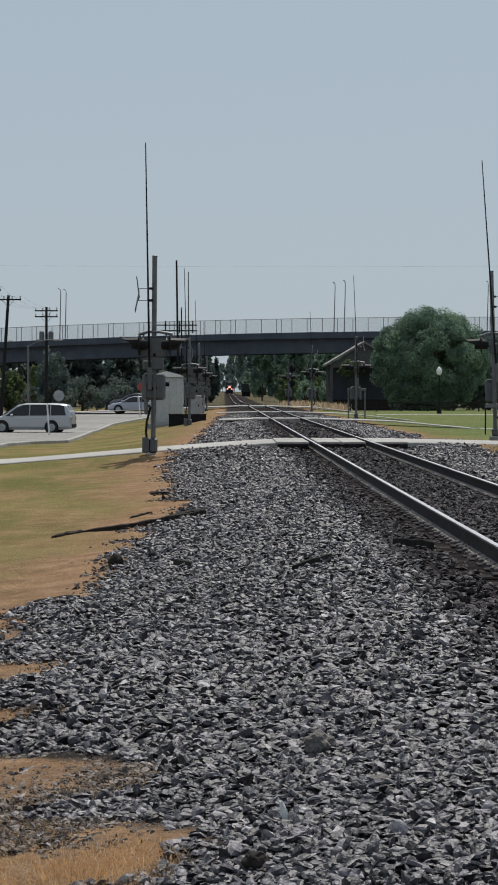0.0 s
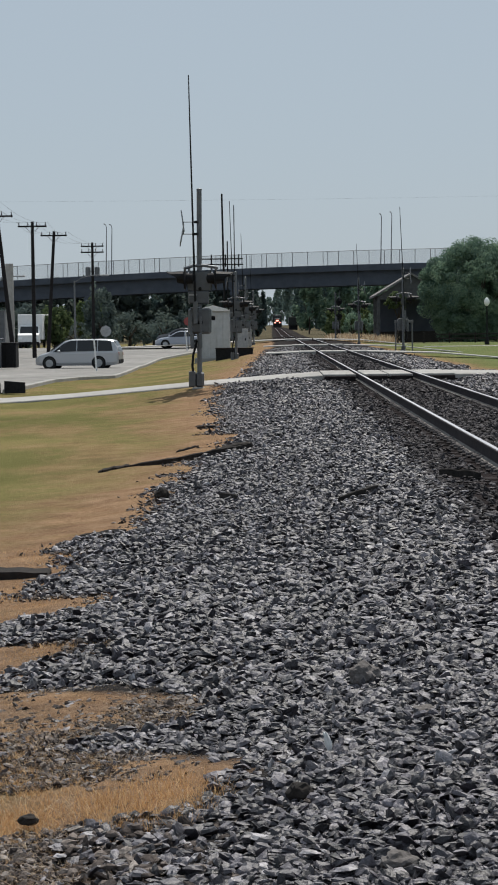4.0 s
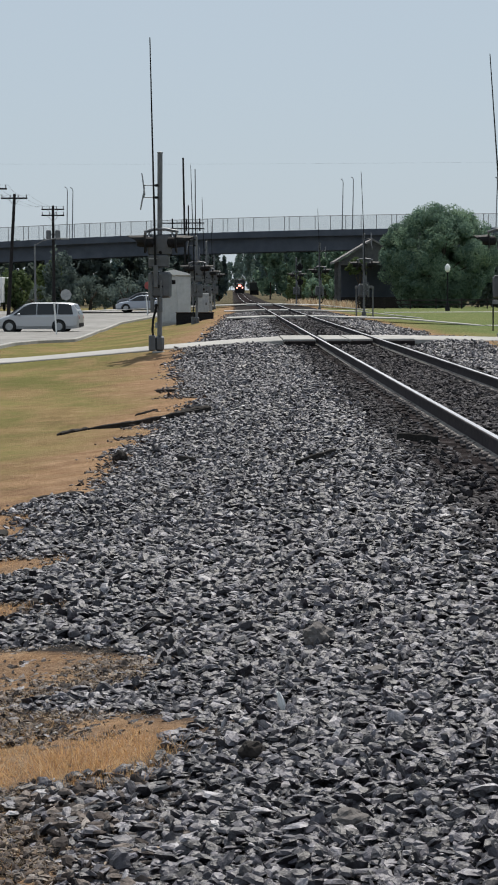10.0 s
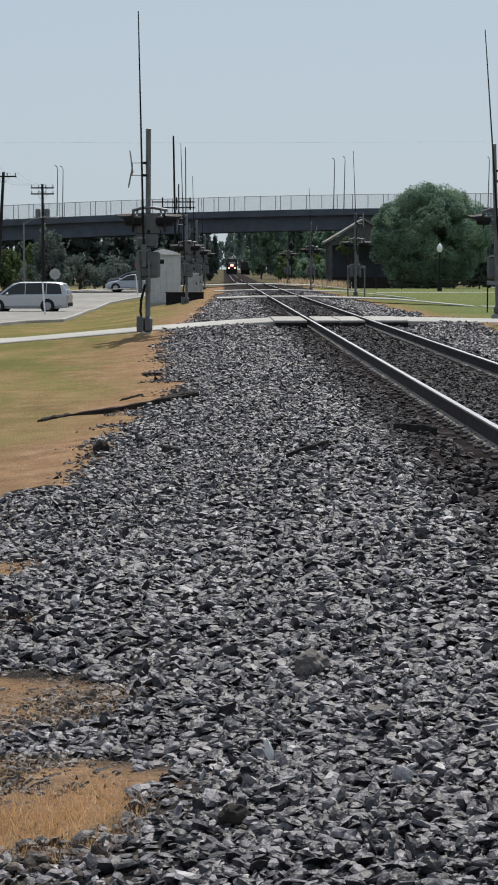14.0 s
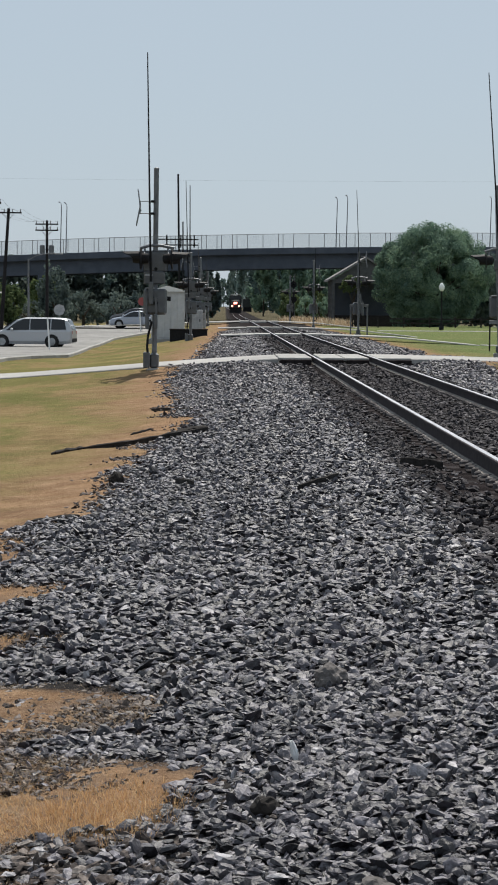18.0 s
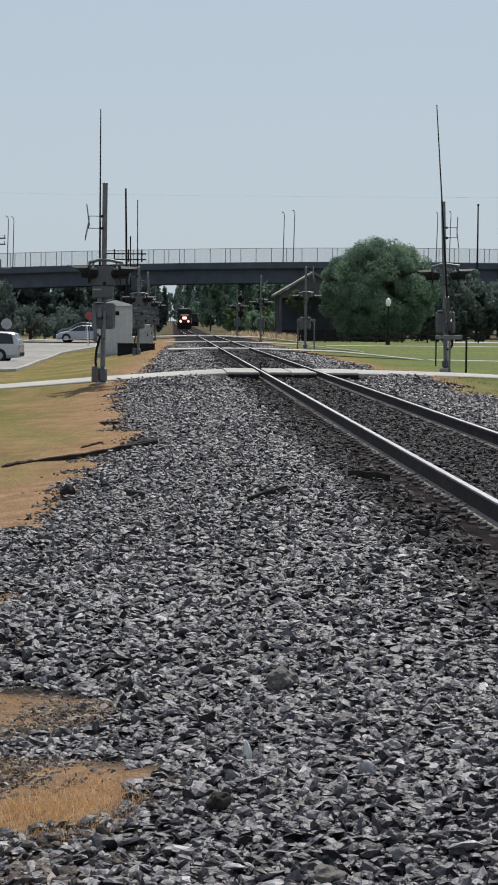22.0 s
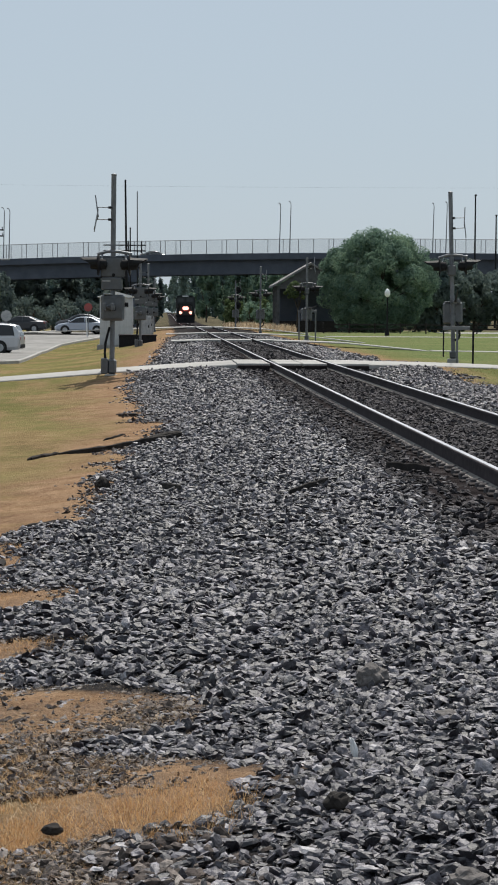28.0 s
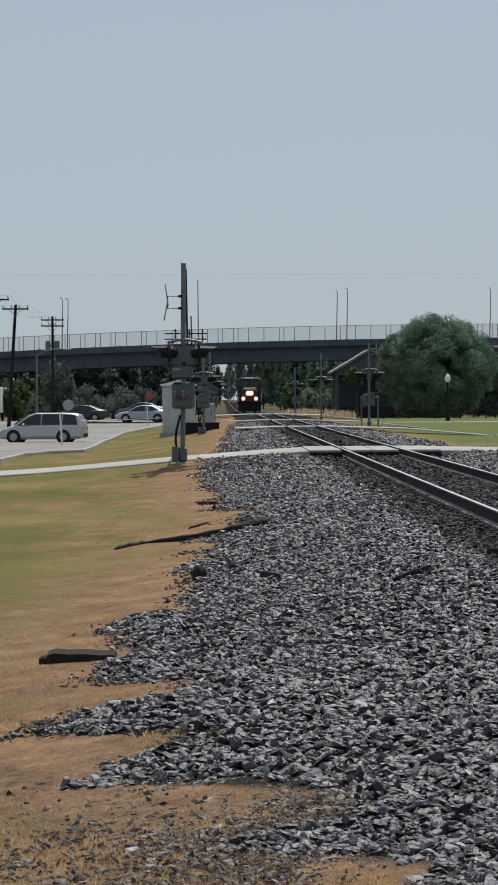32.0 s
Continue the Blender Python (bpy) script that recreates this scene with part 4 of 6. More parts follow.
VANG = [[(-2.2, 0.925, 1.06), (-1.3, 0.945, 1.06), (-1.3, 0.715, 1.68), (-2.05, 0.72, 1.64)], [(-1.24, 0.945, 1.06), (-0.05, 0.945, 1.05), (-0.05, 0.715, 1.69), (-1.24, 0.715, 1.69)], [(0.01, 0.945, 1.05), (1.4, 0.945, 1.02), (0.8, 0.735, 1.5), (0.4, 0.72, 1.67), (0.01, 0.715, 1.69)]]
VANS = ((1.66, 0.66, 1.10, 0.82, 0.58, 1.68), (-2.52, 0.62, 1.08, -2.26, 0.58, 1.62))
SEDAN = [(-2.3, 0.75, 0.32, 0.85, 0.95, 0.66), (-2.15, 0.85, 0.24, 0.92, 1.02, 0.7), (-1.6, 0.89, 0.2, 0.95, 1.1, 0.68), (-0.9, 0.9, 0.2, 0.95, 1.42, 0.6), (-0.4, 0.9, 0.2, 0.94, 1.47, 0.6), (0.1, 0.9, 0.2, 0.94, 1.46, 0.6), (0.5, 0.9, 0.2, 0.93, 1.37, 0.6), (1.2, 0.9, 0.2, 0.90, 0.98, 0.68), (2.0, 0.86, 0.22, 0.76, 0.84, 0.66), (2.26, 0.78, 0.28, 0.6, 0.66, 0.6), (2.32, 0.66, 0.32, 0.52, 0.56, 0.5)]
SEDANG = [[(-1.45, 0.885, 0.98), (-0.3, 0.89, 0.98), (-0.3, 0.63, 1.41), (-0.85, 0.63, 1.38)], [(-0.24, 0.89, 0.98), (1.05, 0.89, 0.95), (0.45, 0.64, 1.32), (0.1, 0.63, 1.41), (-0.24, 0.63, 1.41)]]
SEDANS = ((1.24, 0.60, 1.0, 0.58, 0.5, 1.36), (-1.66, 0.58, 1.12, -1.0, 0.5, 1.40))
WHEELS = ((-1.35, 0.33), (1.4, 0.33))

car("minivan", "silver minivan standing at the edge of the pale lot", "minivan", pose(-14.38, 120, -1.225, 0, 0, 174), SILVERCAR, VAN, VANG, ((-1.35, 0.35), (1.62, 0.35)), VANS)
car("sedan", "blue-grey sedan parked on the pale lot", "car", pose(-10.5, 174, -0.66, 0, 0, 174), GREYCAR, SEDAN, SEDANG, WHEELS, SEDANS)

# ---- locomotive ----
loco = thing("locomotive", "dark freight locomotive with bright headlights coming along the track", "locomotive", pose(0, 778, 0))


def loco_parts():
    def prof(y, w, z0, z1, r):
        return [(-w, y, z0), (-w, y, z1 - r), (-w + r * 0.35, y, z1 - r * 0.35), (-w + r, y, z1), (w - r, y, z1), (w - r * 0.35, y, z1 - r * 0.35), (w, y, z1 - r), (w, y, z0)]
    part("cab", M().loft([prof(1.9, 1.5, 1.5, 4.45, 0.45), prof(2.1, 1.55, 1.5, 4.65, 0.5), prof(4.6, 1.55, 1.5, 4.65, 0.5)]), LOCO, loco)
    part("nose", M().loft([prof(0.45, 0.9, 1.45, 3.0, 0.25), prof(0.75, 1.0, 1.45, 3.3, 0.25), prof(1.95, 1.05, 1.45, 3.4, 0.2)]), LOCO, loco)
    # headlight glow on the nose, painted as a dull red strip
    part("nose_glow", M().box(-0.85, 0.40, 2.0, 0.85, 0.448, 2.35, c=0.01), NOSEGLOW, loco, "dull red strip painted as headlight glow on the nose")
    part("hood", M().loft([prof(4.6, 1.0, 1.5, 4.4, 0.3), prof(19.5, 1.0, 1.5, 4.4, 0.3)]), LOCO, loco)
    part("deck", M().box(-1.52, 0.2, 1.2, 1.52, 20, 1.5, c=0.03), BLACK, loco)
    part("pilot", M().loft([[(-1.45, 0.05, 0.2), (1.45, 0.05, 0.2), (1.5, 0.3, 1.3), (-1.5, 0.3, 1.3)], [(-1.45, 0.3, 0.2), (1.45, 0.3, 0.2), (1.5, 0.5, 1.3), (-1.5, 0.5, 1.3)]]), BLACK, loco, "black snow plough pilot")
    part("coupler", M().box(-0.15, -0.45, 0.75, 0.15, 0.3, 1.05, c=0.05), BLACK, loco)
    for s in (-1, 1):
        part("windshield", M().add([(s * 0.18, 1.86, 3.5), (s * 1.25, 1.86, 3.5), (s * 1.2, 1.88, 4.15), (s * 0.18, 1.88, 4.2), (s * 0.18, 1.92, 3.5), (s * 1.25, 1.92, 3.5), (s * 1.2, 1.94, 4.15), (s * 0.18, 1.94, 4.2)], [(0, 1, 2, 3), (7, 6, 5, 4), (0, 4, 5, 1), (1, 5, 6, 2), (2, 6, 7, 3), (3, 7, 4, 0)]), GLASS, loco)
        part("ditch_light", M().lathe([(0.15, 0.02), (0.24, -0.06), (0.24, -0.1)][::-1], (s * 0.82, 0.2, 1.85), 14, "y"), HEADLIGHT, loco)
        part("handrail", M().path([(s * 1.5, 0.2, 1.5), (s * 1.5, 0.2, 2.5), (s * 1.5, 1.9, 2.5)], 0.03), WHITE, loco)
    for dx in (-0.16, 0.16):
        part("headlight", M().lathe([(0.30, -0.1), (0.30, -0.06), (0.15, 0.02)], (dx * 1.2, 0.42, 2.55), 14, "y"), HEADLIGHT, loco)
    part("number_board", M().box(-0.5, 1.84, 4.42, 0.5, 1.93, 4.6, c=0.01), WHITE, loco)
    for k in range(2):
        tr = part("truck_frame", M().box(-1.15, 2.2 + 11.5 * k, 0.35, 1.15, 6.6 + 11.5 * k, 1.1, c=0.05), BLACK, loco)
        for j in range(3):
            for s in (-1, 1):
                part("wheel", M().lathe([(0.5, -0.07), (0.53, -0.05), (0.5, 0.07)], (s * 0.74, 2.8 + 1.6 * j + 11.5 * k, 0.5), 18, "x"), RAILSIDE, tr)
    part("fuel_tank", M().box(-1.3, 8, 0.3, 1.3, 12.5, 1.2, c=0.15), BLACK, loco)


loco_parts()


# ---- crushed stone ----
def soft_noise(x, y, s, k):
    return noise.noise((x * s, y * s, k))


def mixed(x, y):
    """Ground where soil, straw and stones lie mixed."""
    w = 0.22 * soft_noise(x, y, 2.7, 8.2) + 0.15 * soft_noise(x, y, 9.0, 3.3)
    v = y + w
    edge = gravel_left(y) + 0.05 + 0.3 * w
    return x < edge and (7.95 < v < 9.85 and x + w > -5.0 or 7.55 < v < 7.9 and x + w > -4.5 or v < 6.95 and x + w > -4.75)


def stone_cover(x, y):
    """How thickly stones lie: 1 on the ballast, sparse where they scatter into the grass."""
    w = 0.8 * soft_noise(x, y, 0.9, 3.1) + 0.5 * soft_noise(x, y, 2.7, 8.2)
    fine = 0.3 * soft_noise(x, y, 5.5, 2.2) + 0.25 * soft_noise(x, y, 13, 6.1)
    off = x - gravel_left(y) + w * lerp(y, (12, 0.12), (18, 0.45), (26, 0.7)) + fine * 0.6 - lerp(y, (12.5, 0.0), (15, 0.11))
    c = lerp(off, (-0.5, 0.0), (-0.3, 0.12), (-0.12, 0.65), (0.02, 1.0))
    if mixed(x, y):
        c = max(c, min(0.85, max(0.0, lerp(x, (-5.0, 0.0), (-4.5, 0.16), (-4.2, 0.36), (-3.8, 0.6), (-3.4, 0.8)) + 1.2 * fine)))
    if x > 0:
        c = min(c, lerp(gravel_right(y) - x + w, (-0.5, 0.0), (0.3, 1.0)))
    return c


def cobble(k=6):
    """A flat-topped stone: a domed crown, a wider girdle and a point below."""
    ring = [(math.cos(2 * math.pi * i / k), math.sin(2 * math.pi * i / k)) for i in range(k)]
    v = [(0, 0, 0.95)] + [(0.66 * a, 0.66 * b, 0.78) for a, b in ring] + [(a, b, -0.05) for a, b in ring] + [(0, 0, -0.9)]
    f = []
    for i in range(k):
        a, b = 1 + i, 1 + (i + 1) % k
        f += [(0, a, b), (a, a + k, b + k), (a, b + k, b), (a + k, 2 * k + 1, b + k)]
    return np.array(v, float), np.array(f)


def chip():
    return cobble(4)


def tri_mesh(name, verts, tris, mat):
    me = bpy.data.meshes.new(name)
    n, k = len(verts), len(tris)
    me.vertices.add(n)
    me.vertices.foreach_set("co", np.ascontiguousarray(verts, dtype=np.float32).ravel())
    me.loops.add(3 * k)
    me.loops.foreach_set("vertex_index", np.ascontiguousarray(tris, dtype=np.int32).ravel())
    me.polygons.add(k)
    me.polygons.foreach_set("loop_start", np.arange(0, 3 * k, 3, dtype=np.int32))
    me.materials.append(mat)
    me.update(calc_edges=True)
    me.shade_flat()
    return me


def rotations(rng, n, tilt=1.0):
    q = rng.normal(size=(n, 4)) * np.array([1, tilt, tilt, 1])
    q /= np.linalg.norm(q, axis=1)[:, None]
    w, x, y, z = q.T
    return np.stack([1 - 2 * (y * y + z * z), 2 * (x * y - z * w), 2 * (x * z + y * w), 2 * (x * y + z * w), 1 - 2 * (x * x + z * z), 2 * (y * z - x * w), 2 * (x * z - y * w), 2 * (y * z + x * w), 1 - 2 * (x * x + y * y)], 1).reshape(n, 3, 3)


def stones(y0, y1, x0, x1, per_m2, r0, r1, shape, seed):
    """Stones on the shoulders, and those between and beside the rails."""
    rng = np.random.default_rng(seed)
    n = int((y1 - y0) * (x1 - x0) * per_m2)
    xs, ys = rng.uniform(x0, x1, n), rng.uniform(y0, y1, n)
    keep, zs = [], []
    for i in range(n):
        x, y = xs[i], ys[i]
        if rng.random() > stone_cover(x, y):
            continue
        z = ground_z(x, y)
        k = y - road_near(x)
        if -0.15 < k < 4.4 and (abs(x) < 2.6 or strip_z(x) > z - 0.05):
            continue
        if abs(x) < 1.34:
            if -1.36 < x < -0.8 and rng.random() < 0.4:
                continue
            if abs(abs(x) - RAIL_X) < (0.27 if -1.02 < x < -0.75 else 0.17) and rng.random() < 0.94:
                continue
            # the ties lie mostly bare, half sunk between the stones
            j = np.searchsorted(TIES, y)
            if min(abs(y - TIES[max(j - 1, 0)]), abs(y - TIES[min(j, len(TIES) - 1)])) < 0.13 and rng.random() < lerp(y, (18, 0.88), (30, 0.5), (60, 0.3)) * (1.0 if x < -0.6 else 0.6):
                continue
        keep.append(i)
        zs.append(z)
    keep = np.array(keep)
    k = len(keep)
    v, f = shape()
    r = rng.uniform(0, 1, k) ** 1.5 * (r1 - r0) + r0
    r = np.where(rng.random(k) < 0.012, r * 1.35, r)
    thin = np.array([stone_cover(xs[i], ys[i]) < 0.62 or mixed(xs[i], ys[i]) for i in keep])
    r = np.where(thin, r * 0.75, r)
    worn = (ys[keep] < 6.9) & (xs[keep] < -3.4 + 0.15 * rng.normal(size=k)) & (rng.random(k) < 0.6)
    dusty = thin & (rng.random(k) < 0.8) | worn
    dim = r[:, None] * np.stack([rng.uniform(1.05, 1.8, k), rng.uniform(0.8, 1.15, k), rng.uniform(0.30, 0.62, k)], 1)
    p = v[None] * rng.uniform(0.74, 1.16, (k, len(v), 1)) * rng.uniform(0.86, 1.14, (k, len(v), 3)) * dim[:, None]
    p = np.einsum("kij,kvj->kvi", rotations(rng, k, 0.21), p)
    c = np.stack([xs[keep], ys[keep], np.array(zs) + r * np.where(thin, 0.1, rng.uniform(-0.4, 1.2, k))], 1)
    p = p + c[:, None]
    inner = np.abs(xs[keep] + 0.1) + rng.normal(0, 0.12, k) < 1.45
    out = []
    for pick in (~inner & ~dusty, inner & ~dusty, dusty):
        q = p[pick].reshape(-1, 3)
        out.append((q, (f[None] + (np.arange(pick.sum()) * len(v))[:, None, None]).reshape(-1, 3)))
    return out


def build_stones():
    for i, (y0, y1, x0, x1, per, r0, r1, shape) in enumerate(((-5.0, 4.9, -4.6, 4.2, 260, 0.022, 0.045, chip), (4.9, 9.0, -5.0, -1.35, 2600, 0.010, 0.028, cobble), (9.0, 14, -5.2, 0.9, 1300, 0.013, 0.034, cobble), (14, 26, -5.6, 3.0, 900, 0.015, 0.037, chip), (26, 40, -5.0, 4.4, 400, 0.020, 0.042, chip), (40, 60, -5.0, 5.0, 200, 0.026, 0.05, chip), (60, 122, -4.5, 4.0, 100, 0.032, 0.06, chip))):
        both = stones(y0, y1, x0, x1, per, r0, r1, shape, 31 + i)
        for (p, t), mat, lab in zip(both, (STONE, STONEBROWN, DUSTYSTONE), ("grey angular crushed stone ballast beside the track", "rust-brown crushed stone between the ties", "small dusty pebbles scattered in soil and dry grass")):
            if len(p) == 0:
                continue
            tagged(new("ballast", tri_mesh("ballast", p, t, mat)), lab, "gravel", kind="stuff")


build_stones()


def crumb_pick(x, y):
    """Crumbs of stone, bark and clods lie where the verge is worn bare."""
    if mixed(x, y):
        return lerp(x, (-4.7, 0.12), (-4.1, 0.35), (-3.5, 0.9))
    return lerp(abs(x - gravel_left(y)), (0.1, 0.6), (0.45, 0.0)) if y < 14 else 0.0


def build_crumbs(n=36000):
    rng = np.random.default_rng(77)
    xs, ys = rng.uniform(-5.0, -3.0, n), rng.uniform(5.6, 14, n)
    at = np.array([(x, y, ground_z(x, y) + 0.004) for x, y in zip(xs, ys) if rng.random() < crumb_pick(x, y) * lerp(y, (9.9, 1.0), (13, 0.35))])
    k = len(at)
    v, f = chip()
    r = rng.uniform(0.004, 0.013, (k, 1))
    dim = r * np.stack([rng.uniform(1.0, 2.6, k), rng.uniform(0.7, 1.1, k), rng.uniform(0.3, 0.7, k)], 1)
    q = np.einsum("kij,kvj->kvi", rotations(rng, k, 0.3), v[None] * rng.uniform(0.7, 1.2, (k, len(v), 1)) * dim[:, None]) + at[:, None]
    tagged(new("crumbs", tri_mesh("crumbs", q.reshape(-1, 3), (f[None] + (np.arange(k) * len(v))[:, None, None]).reshape(-1, 3), CRUMB)), "brown crumbs of stone and bark on worn ground", "gravel", kind="stuff")


CRUMB = islands("brown_crumbs", (0.0, (0.03, 0.021, 0.017)), (0.4, (0.10, 0.072, 0.056)), (0.8, (0.21, 0.157, 0.118)), (1.0, (0.40, 0.32, 0.245)), rough=0.95, spec=0.15, scale=70.0, bump=0.3)
build_crumbs()


def odd_stone(label, x, y, dims, turn, mat, seed, sub=1):
    rng = np.random.default_rng(seed)
    bm = bmesh.new()
    bmesh.ops.create_icosphere(bm, subdivisions=3, radius=1)
    for w in bm.verts:
        d = 1 + 0.34 * noise.noise(w.co * 1.5 + Vector((seed, 0, 0))) + 0.10 * noise.noise(w.co * 5 + Vector((0, seed, 0))) + 0.012 * rng.normal()
        w.co = Vector((w.co.x * dims[0], w.co.y * dims[1], w.co.z * dims[2])) * d
    me = bpy.data.meshes.new("rock")
    bm.to_mesh(me)
    bm.free()
    me.materials.append(mat)
    ob = new("rock", me)
    ob.matrix_basis = pose(x, y, ground_z(x, y) + dims[2] * 0.75 + 0.012, *turn)
    return tagged(ob, label, "rock", "loose rocks")


ROCKGREY = grained("grey_rock", (0.09, 0.079, 0.074), (0.175, 0.158, 0.15), 45, 0.85, 0, 0.8, 0.7)
ROCKPALE = grained("pale_rock", (0.66, 0.66, 0.65), (0.8, 0.8, 0.79), 30, 0.8, 0, 0.2, 0.9)
CHAR = grained("charred_wood", (0.012, 0.010, 0.009), (0.035, 0.028, 0.024), 14, 0.95, 0, 0.6, 0.6)
odd_stone("large rounded grey stone lying on the ballast", -2.65, 8.94, (0.075, 0.06, 0.055), (0, 0, 20), ROCKGREY, 1)
odd_stone("small upright white stone sliver in the ballast", -2.85, 7.66, (0.012, 0.012, 0.05), (0, -16, 10), ROCKPALE, 2)
odd_stone("flat pale grey stone on the ballast", -2.45, 8.05, (0.05, 0.045, 0.022), (8, 0, 0), ROCKGREY, 3)
odd_stone("grey stone with a bright top on the ballast", -2.69, 5.9, (0.055, 0.04, 0.03), (10, 4, 0), ROCKGREY, 4)
odd_stone("dark stone on the ballast beside dry grass", -2.97, 6.97, (0.045, 0.035, 0.035), (0, 0, 0), CHAR, 5)


def debris(label, category, pts, w, h, mat, seed, lift=0.072, end=None):
    """A rough strip of old wood or rubber along ground points; uneven in width."""
    rnd = random.Random(seed)
    end = lift if end is None else end
    rings = []
    n = len(pts) * 9
    for i in range(n + 1):
        s = i / n * (len(pts) - 1)
        k = min(int(s), len(pts) - 2)
        f = s - k
        x, y = (pts[k][j] * (1 - f) + pts[k + 1][j] * f for j in (0, 1))
        u = min(1.0, 0.25 + 5 * min(i, n - i) / n)
        z = ground_z(x, y) + lift + (end - lift) * i / n + 0.012 * noise.noise((s * 2.1, seed, 0.5))
        a = w * u * (0.8 + 0.5 * noise.noise((s * 3.0, seed, 4.0))) * rnd.uniform(0.85, 1.1)
        t = h * u * (0.75 + 0.5 * noise.noise((s * 2.6, seed, 9.0)))
        rings.append([(x, y - a, z - 0.07), (x, y - a, z + t * 0.5), (x, y - a * 0.4, z + t), (x, y + a * 0.4, z + t * 0.95), (x, y + a, z + t * 0.5), (x, y + a, z - 0.07)])
    ob = new("debris", M().loft(rings).mesh("debris", mat))
    return tagged(ob, label, category, "track debris")


debris("long thin blackened strip of broken wood lying across dry grass and ballast", "wood", [(-5.0, 26.75), (-4.55, 26.6), (-4.16, 26.65), (-3.75, 27.1), (-3.32, 27.65)], 0.05, 0.028, CHAR, 1, 0.012, 0.085)
debris("crumbled black end of an old wooden strip in dry grass", "wood", [(-5.3, 26.1), (-5.1, 26.5), (-4.92, 26.75)], 0.09, 0.05, CHAR, 2, 0.008)
debris("broad charred splinter at the end of the strip", "wood", [(-3.75, 27.2), (-3.3, 27.75)], 0.10, 0.06, CHAR, 11, 0.075)
debris("short black splinter of wood on the ballast edge", "wood", [(-4.4, 28.6), (-4.26, 28.95), (-4.11, 29.55)], 0.05, 0.018, CHAR, 3, 0.015)
debris("dark stick lying on the ballast", "stick", [(-4.34, 35.2), (-3.9, 34.5), (-3.57, 33.8)], 0.05, 0.012, CHAR, 4, 0.035)
debris("dark stick lying aslant on the ballast", "stick", [(-2.47, 17.6), (-2.25, 17.95), (-2.08, 18.25)], 0.026, 0.02, CHAR, 5, 0.062)
debris("small dark stick on the ballast", "stick", [(-3.57, 19.94), (-3.38, 19.44)], 0.03, 0.022, CHAR, 6, 0.07)
blk = thing("tie_block", "charred black block of old tie in the dry grass", "wood", pose(-4.95, 14.9, ground_z(-4.95, 14.9), 3, 2, -4), "track debris")
part("block", M().loft([[(x, -0.07 - d, -0.06), (x, -0.075 + d, 0.07 + e), (x, 0.05, 0.085 + e), (x, 0.06, -0.06)] for x, d, e in ((-0.25, 0.01, -0.02), (-0.2, 0.0, 0.0), (-0.1, 0.006, -0.006), (0.02, -0.004, 0.003), (0.13, 0.006, -0.004), (0.23, 0.0, 0.004), (0.245, 0.008, -0.01))]), CHAR, blk)
part("splinter", M().box(-0.31, -0.05, -0.04, -0.22, 0.03, 0.035, c=0.014), CHAR, blk)
debris("crumbled dark wood at the ballast's edge", "wood", [(-4.75, 17.5), (-4.33, 17.6)], 0.04, 0.03, CHAR, 12, 0.02)
odd_stone("dark clod lying at the ballast edge", -4.17, 20.5, (0.068, 0.06, 0.07), (0, 8, 15), CHAR, 8)
debris("weathered dark stick among the near stones", "stick", [(-3.52, 5.81), (-3.3, 5.83), (-3.09, 5.82)], 0.010, 0.005, CHAR, 9, 0.018)
odd_stone("black charred lump on the dry grass", -3.93, 7.05, (0.034, 0.03, 0.02), (0, 0, 30), CHAR, 7)
debris("dark wooden splinter beside the rail", "wood", [(-1.43, 19.4), (-1.25, 19.2), (-1.08, 18.9)], 0.03, 0.025, CHAR, 10, 0.075)


# ---- grass ----
def blades(pick, n, x0, x1, y0, y1, h0, h1, mat, name, label, seed, wide=0.006, lean=0.6):
    rng = np.random.default_rng(seed)
    out = []
    for _ in range(n):
        x, y = rng.uniform(x0, x1), rng.uniform(y0, y1)
        if rng.random() < pick(x, y):
            out.append((x, y, ground_z(x, y)))
    p = np.array(out)
    k = len(p)
    h = rng.uniform(h0, h1, k)
    a = rng.uniform(0, 2 * math.pi, k)
    side_ = np.stack([np.cos(a), np.sin(a), 0 * a], 1) * (wide * (0.6 + p[:, 1] / 22))[:, None]
    tip = p + np.stack([rng.normal(0, lean, k) * h, rng.normal(0, lean, k) * h, h], 1)
    base = p - np.array([0, 0, 0.01])
    v = np.stack([base - side_, base + side_, tip], 1).reshape(-1, 3)
    ob = new(name, tri_mesh(name, v, np.arange(3 * k).reshape(-1, 3), mat))
    return tagged(ob, label, "grass", kind="stuff")


def clumpy(x, y):
    return 0.5 + 0.9 * soft_noise(x, y, 3.1, 4.4) + 0.7 * soft_noise(x, y, 8.0, 1.3)


def tuft_pick(x, y):
    d = ((x + 3.5) / 0.27) ** 2 + ((y - 7.22) / 0.42) ** 2 + 0.5 * soft_noise(x, y, 5, 1.7) + 0.5 * soft_noise(x, y, 11, 4.7)
    return lerp(d, (0.0, 1.0), (0.6, 0.55), (1.2, 0.0))


def bed_pick(x, y):
    """Thin low straw round the tuft and over the left verge."""
    a = lerp(abs(y - 7.4), (0.45, 1.0), (0.75, 0.0)) * lerp(x, (-4.4, 1.0), (-3.75, 0.8), (-3.15, 0.0))
    return max(0.0, a * clumpy(x, y))


def dry_pick(x, y):
    c = stone_cover(x, y)
    return max(0.0, 1 - c * 1.4) * lerp(gravel_left(y) - x, (-0.3, 0.3), (0.2, 1.0), (2.2, 0.8), (4.0, 0.35)) * max(0.05, clumpy(x, y)) * lerp(y, (10, 1.0), (16, 0.25))


def litter_pick(x, y):
    return (0.9 if mixed(x, y) else 0.45 if x < gravel_left(y) else 0.05) * lerp(abs(y - 8.2), (2.0, 1.0), (3.2, 0.0)) * lerp(x, (-3.4, 1.0), (-2.9, 0.0))


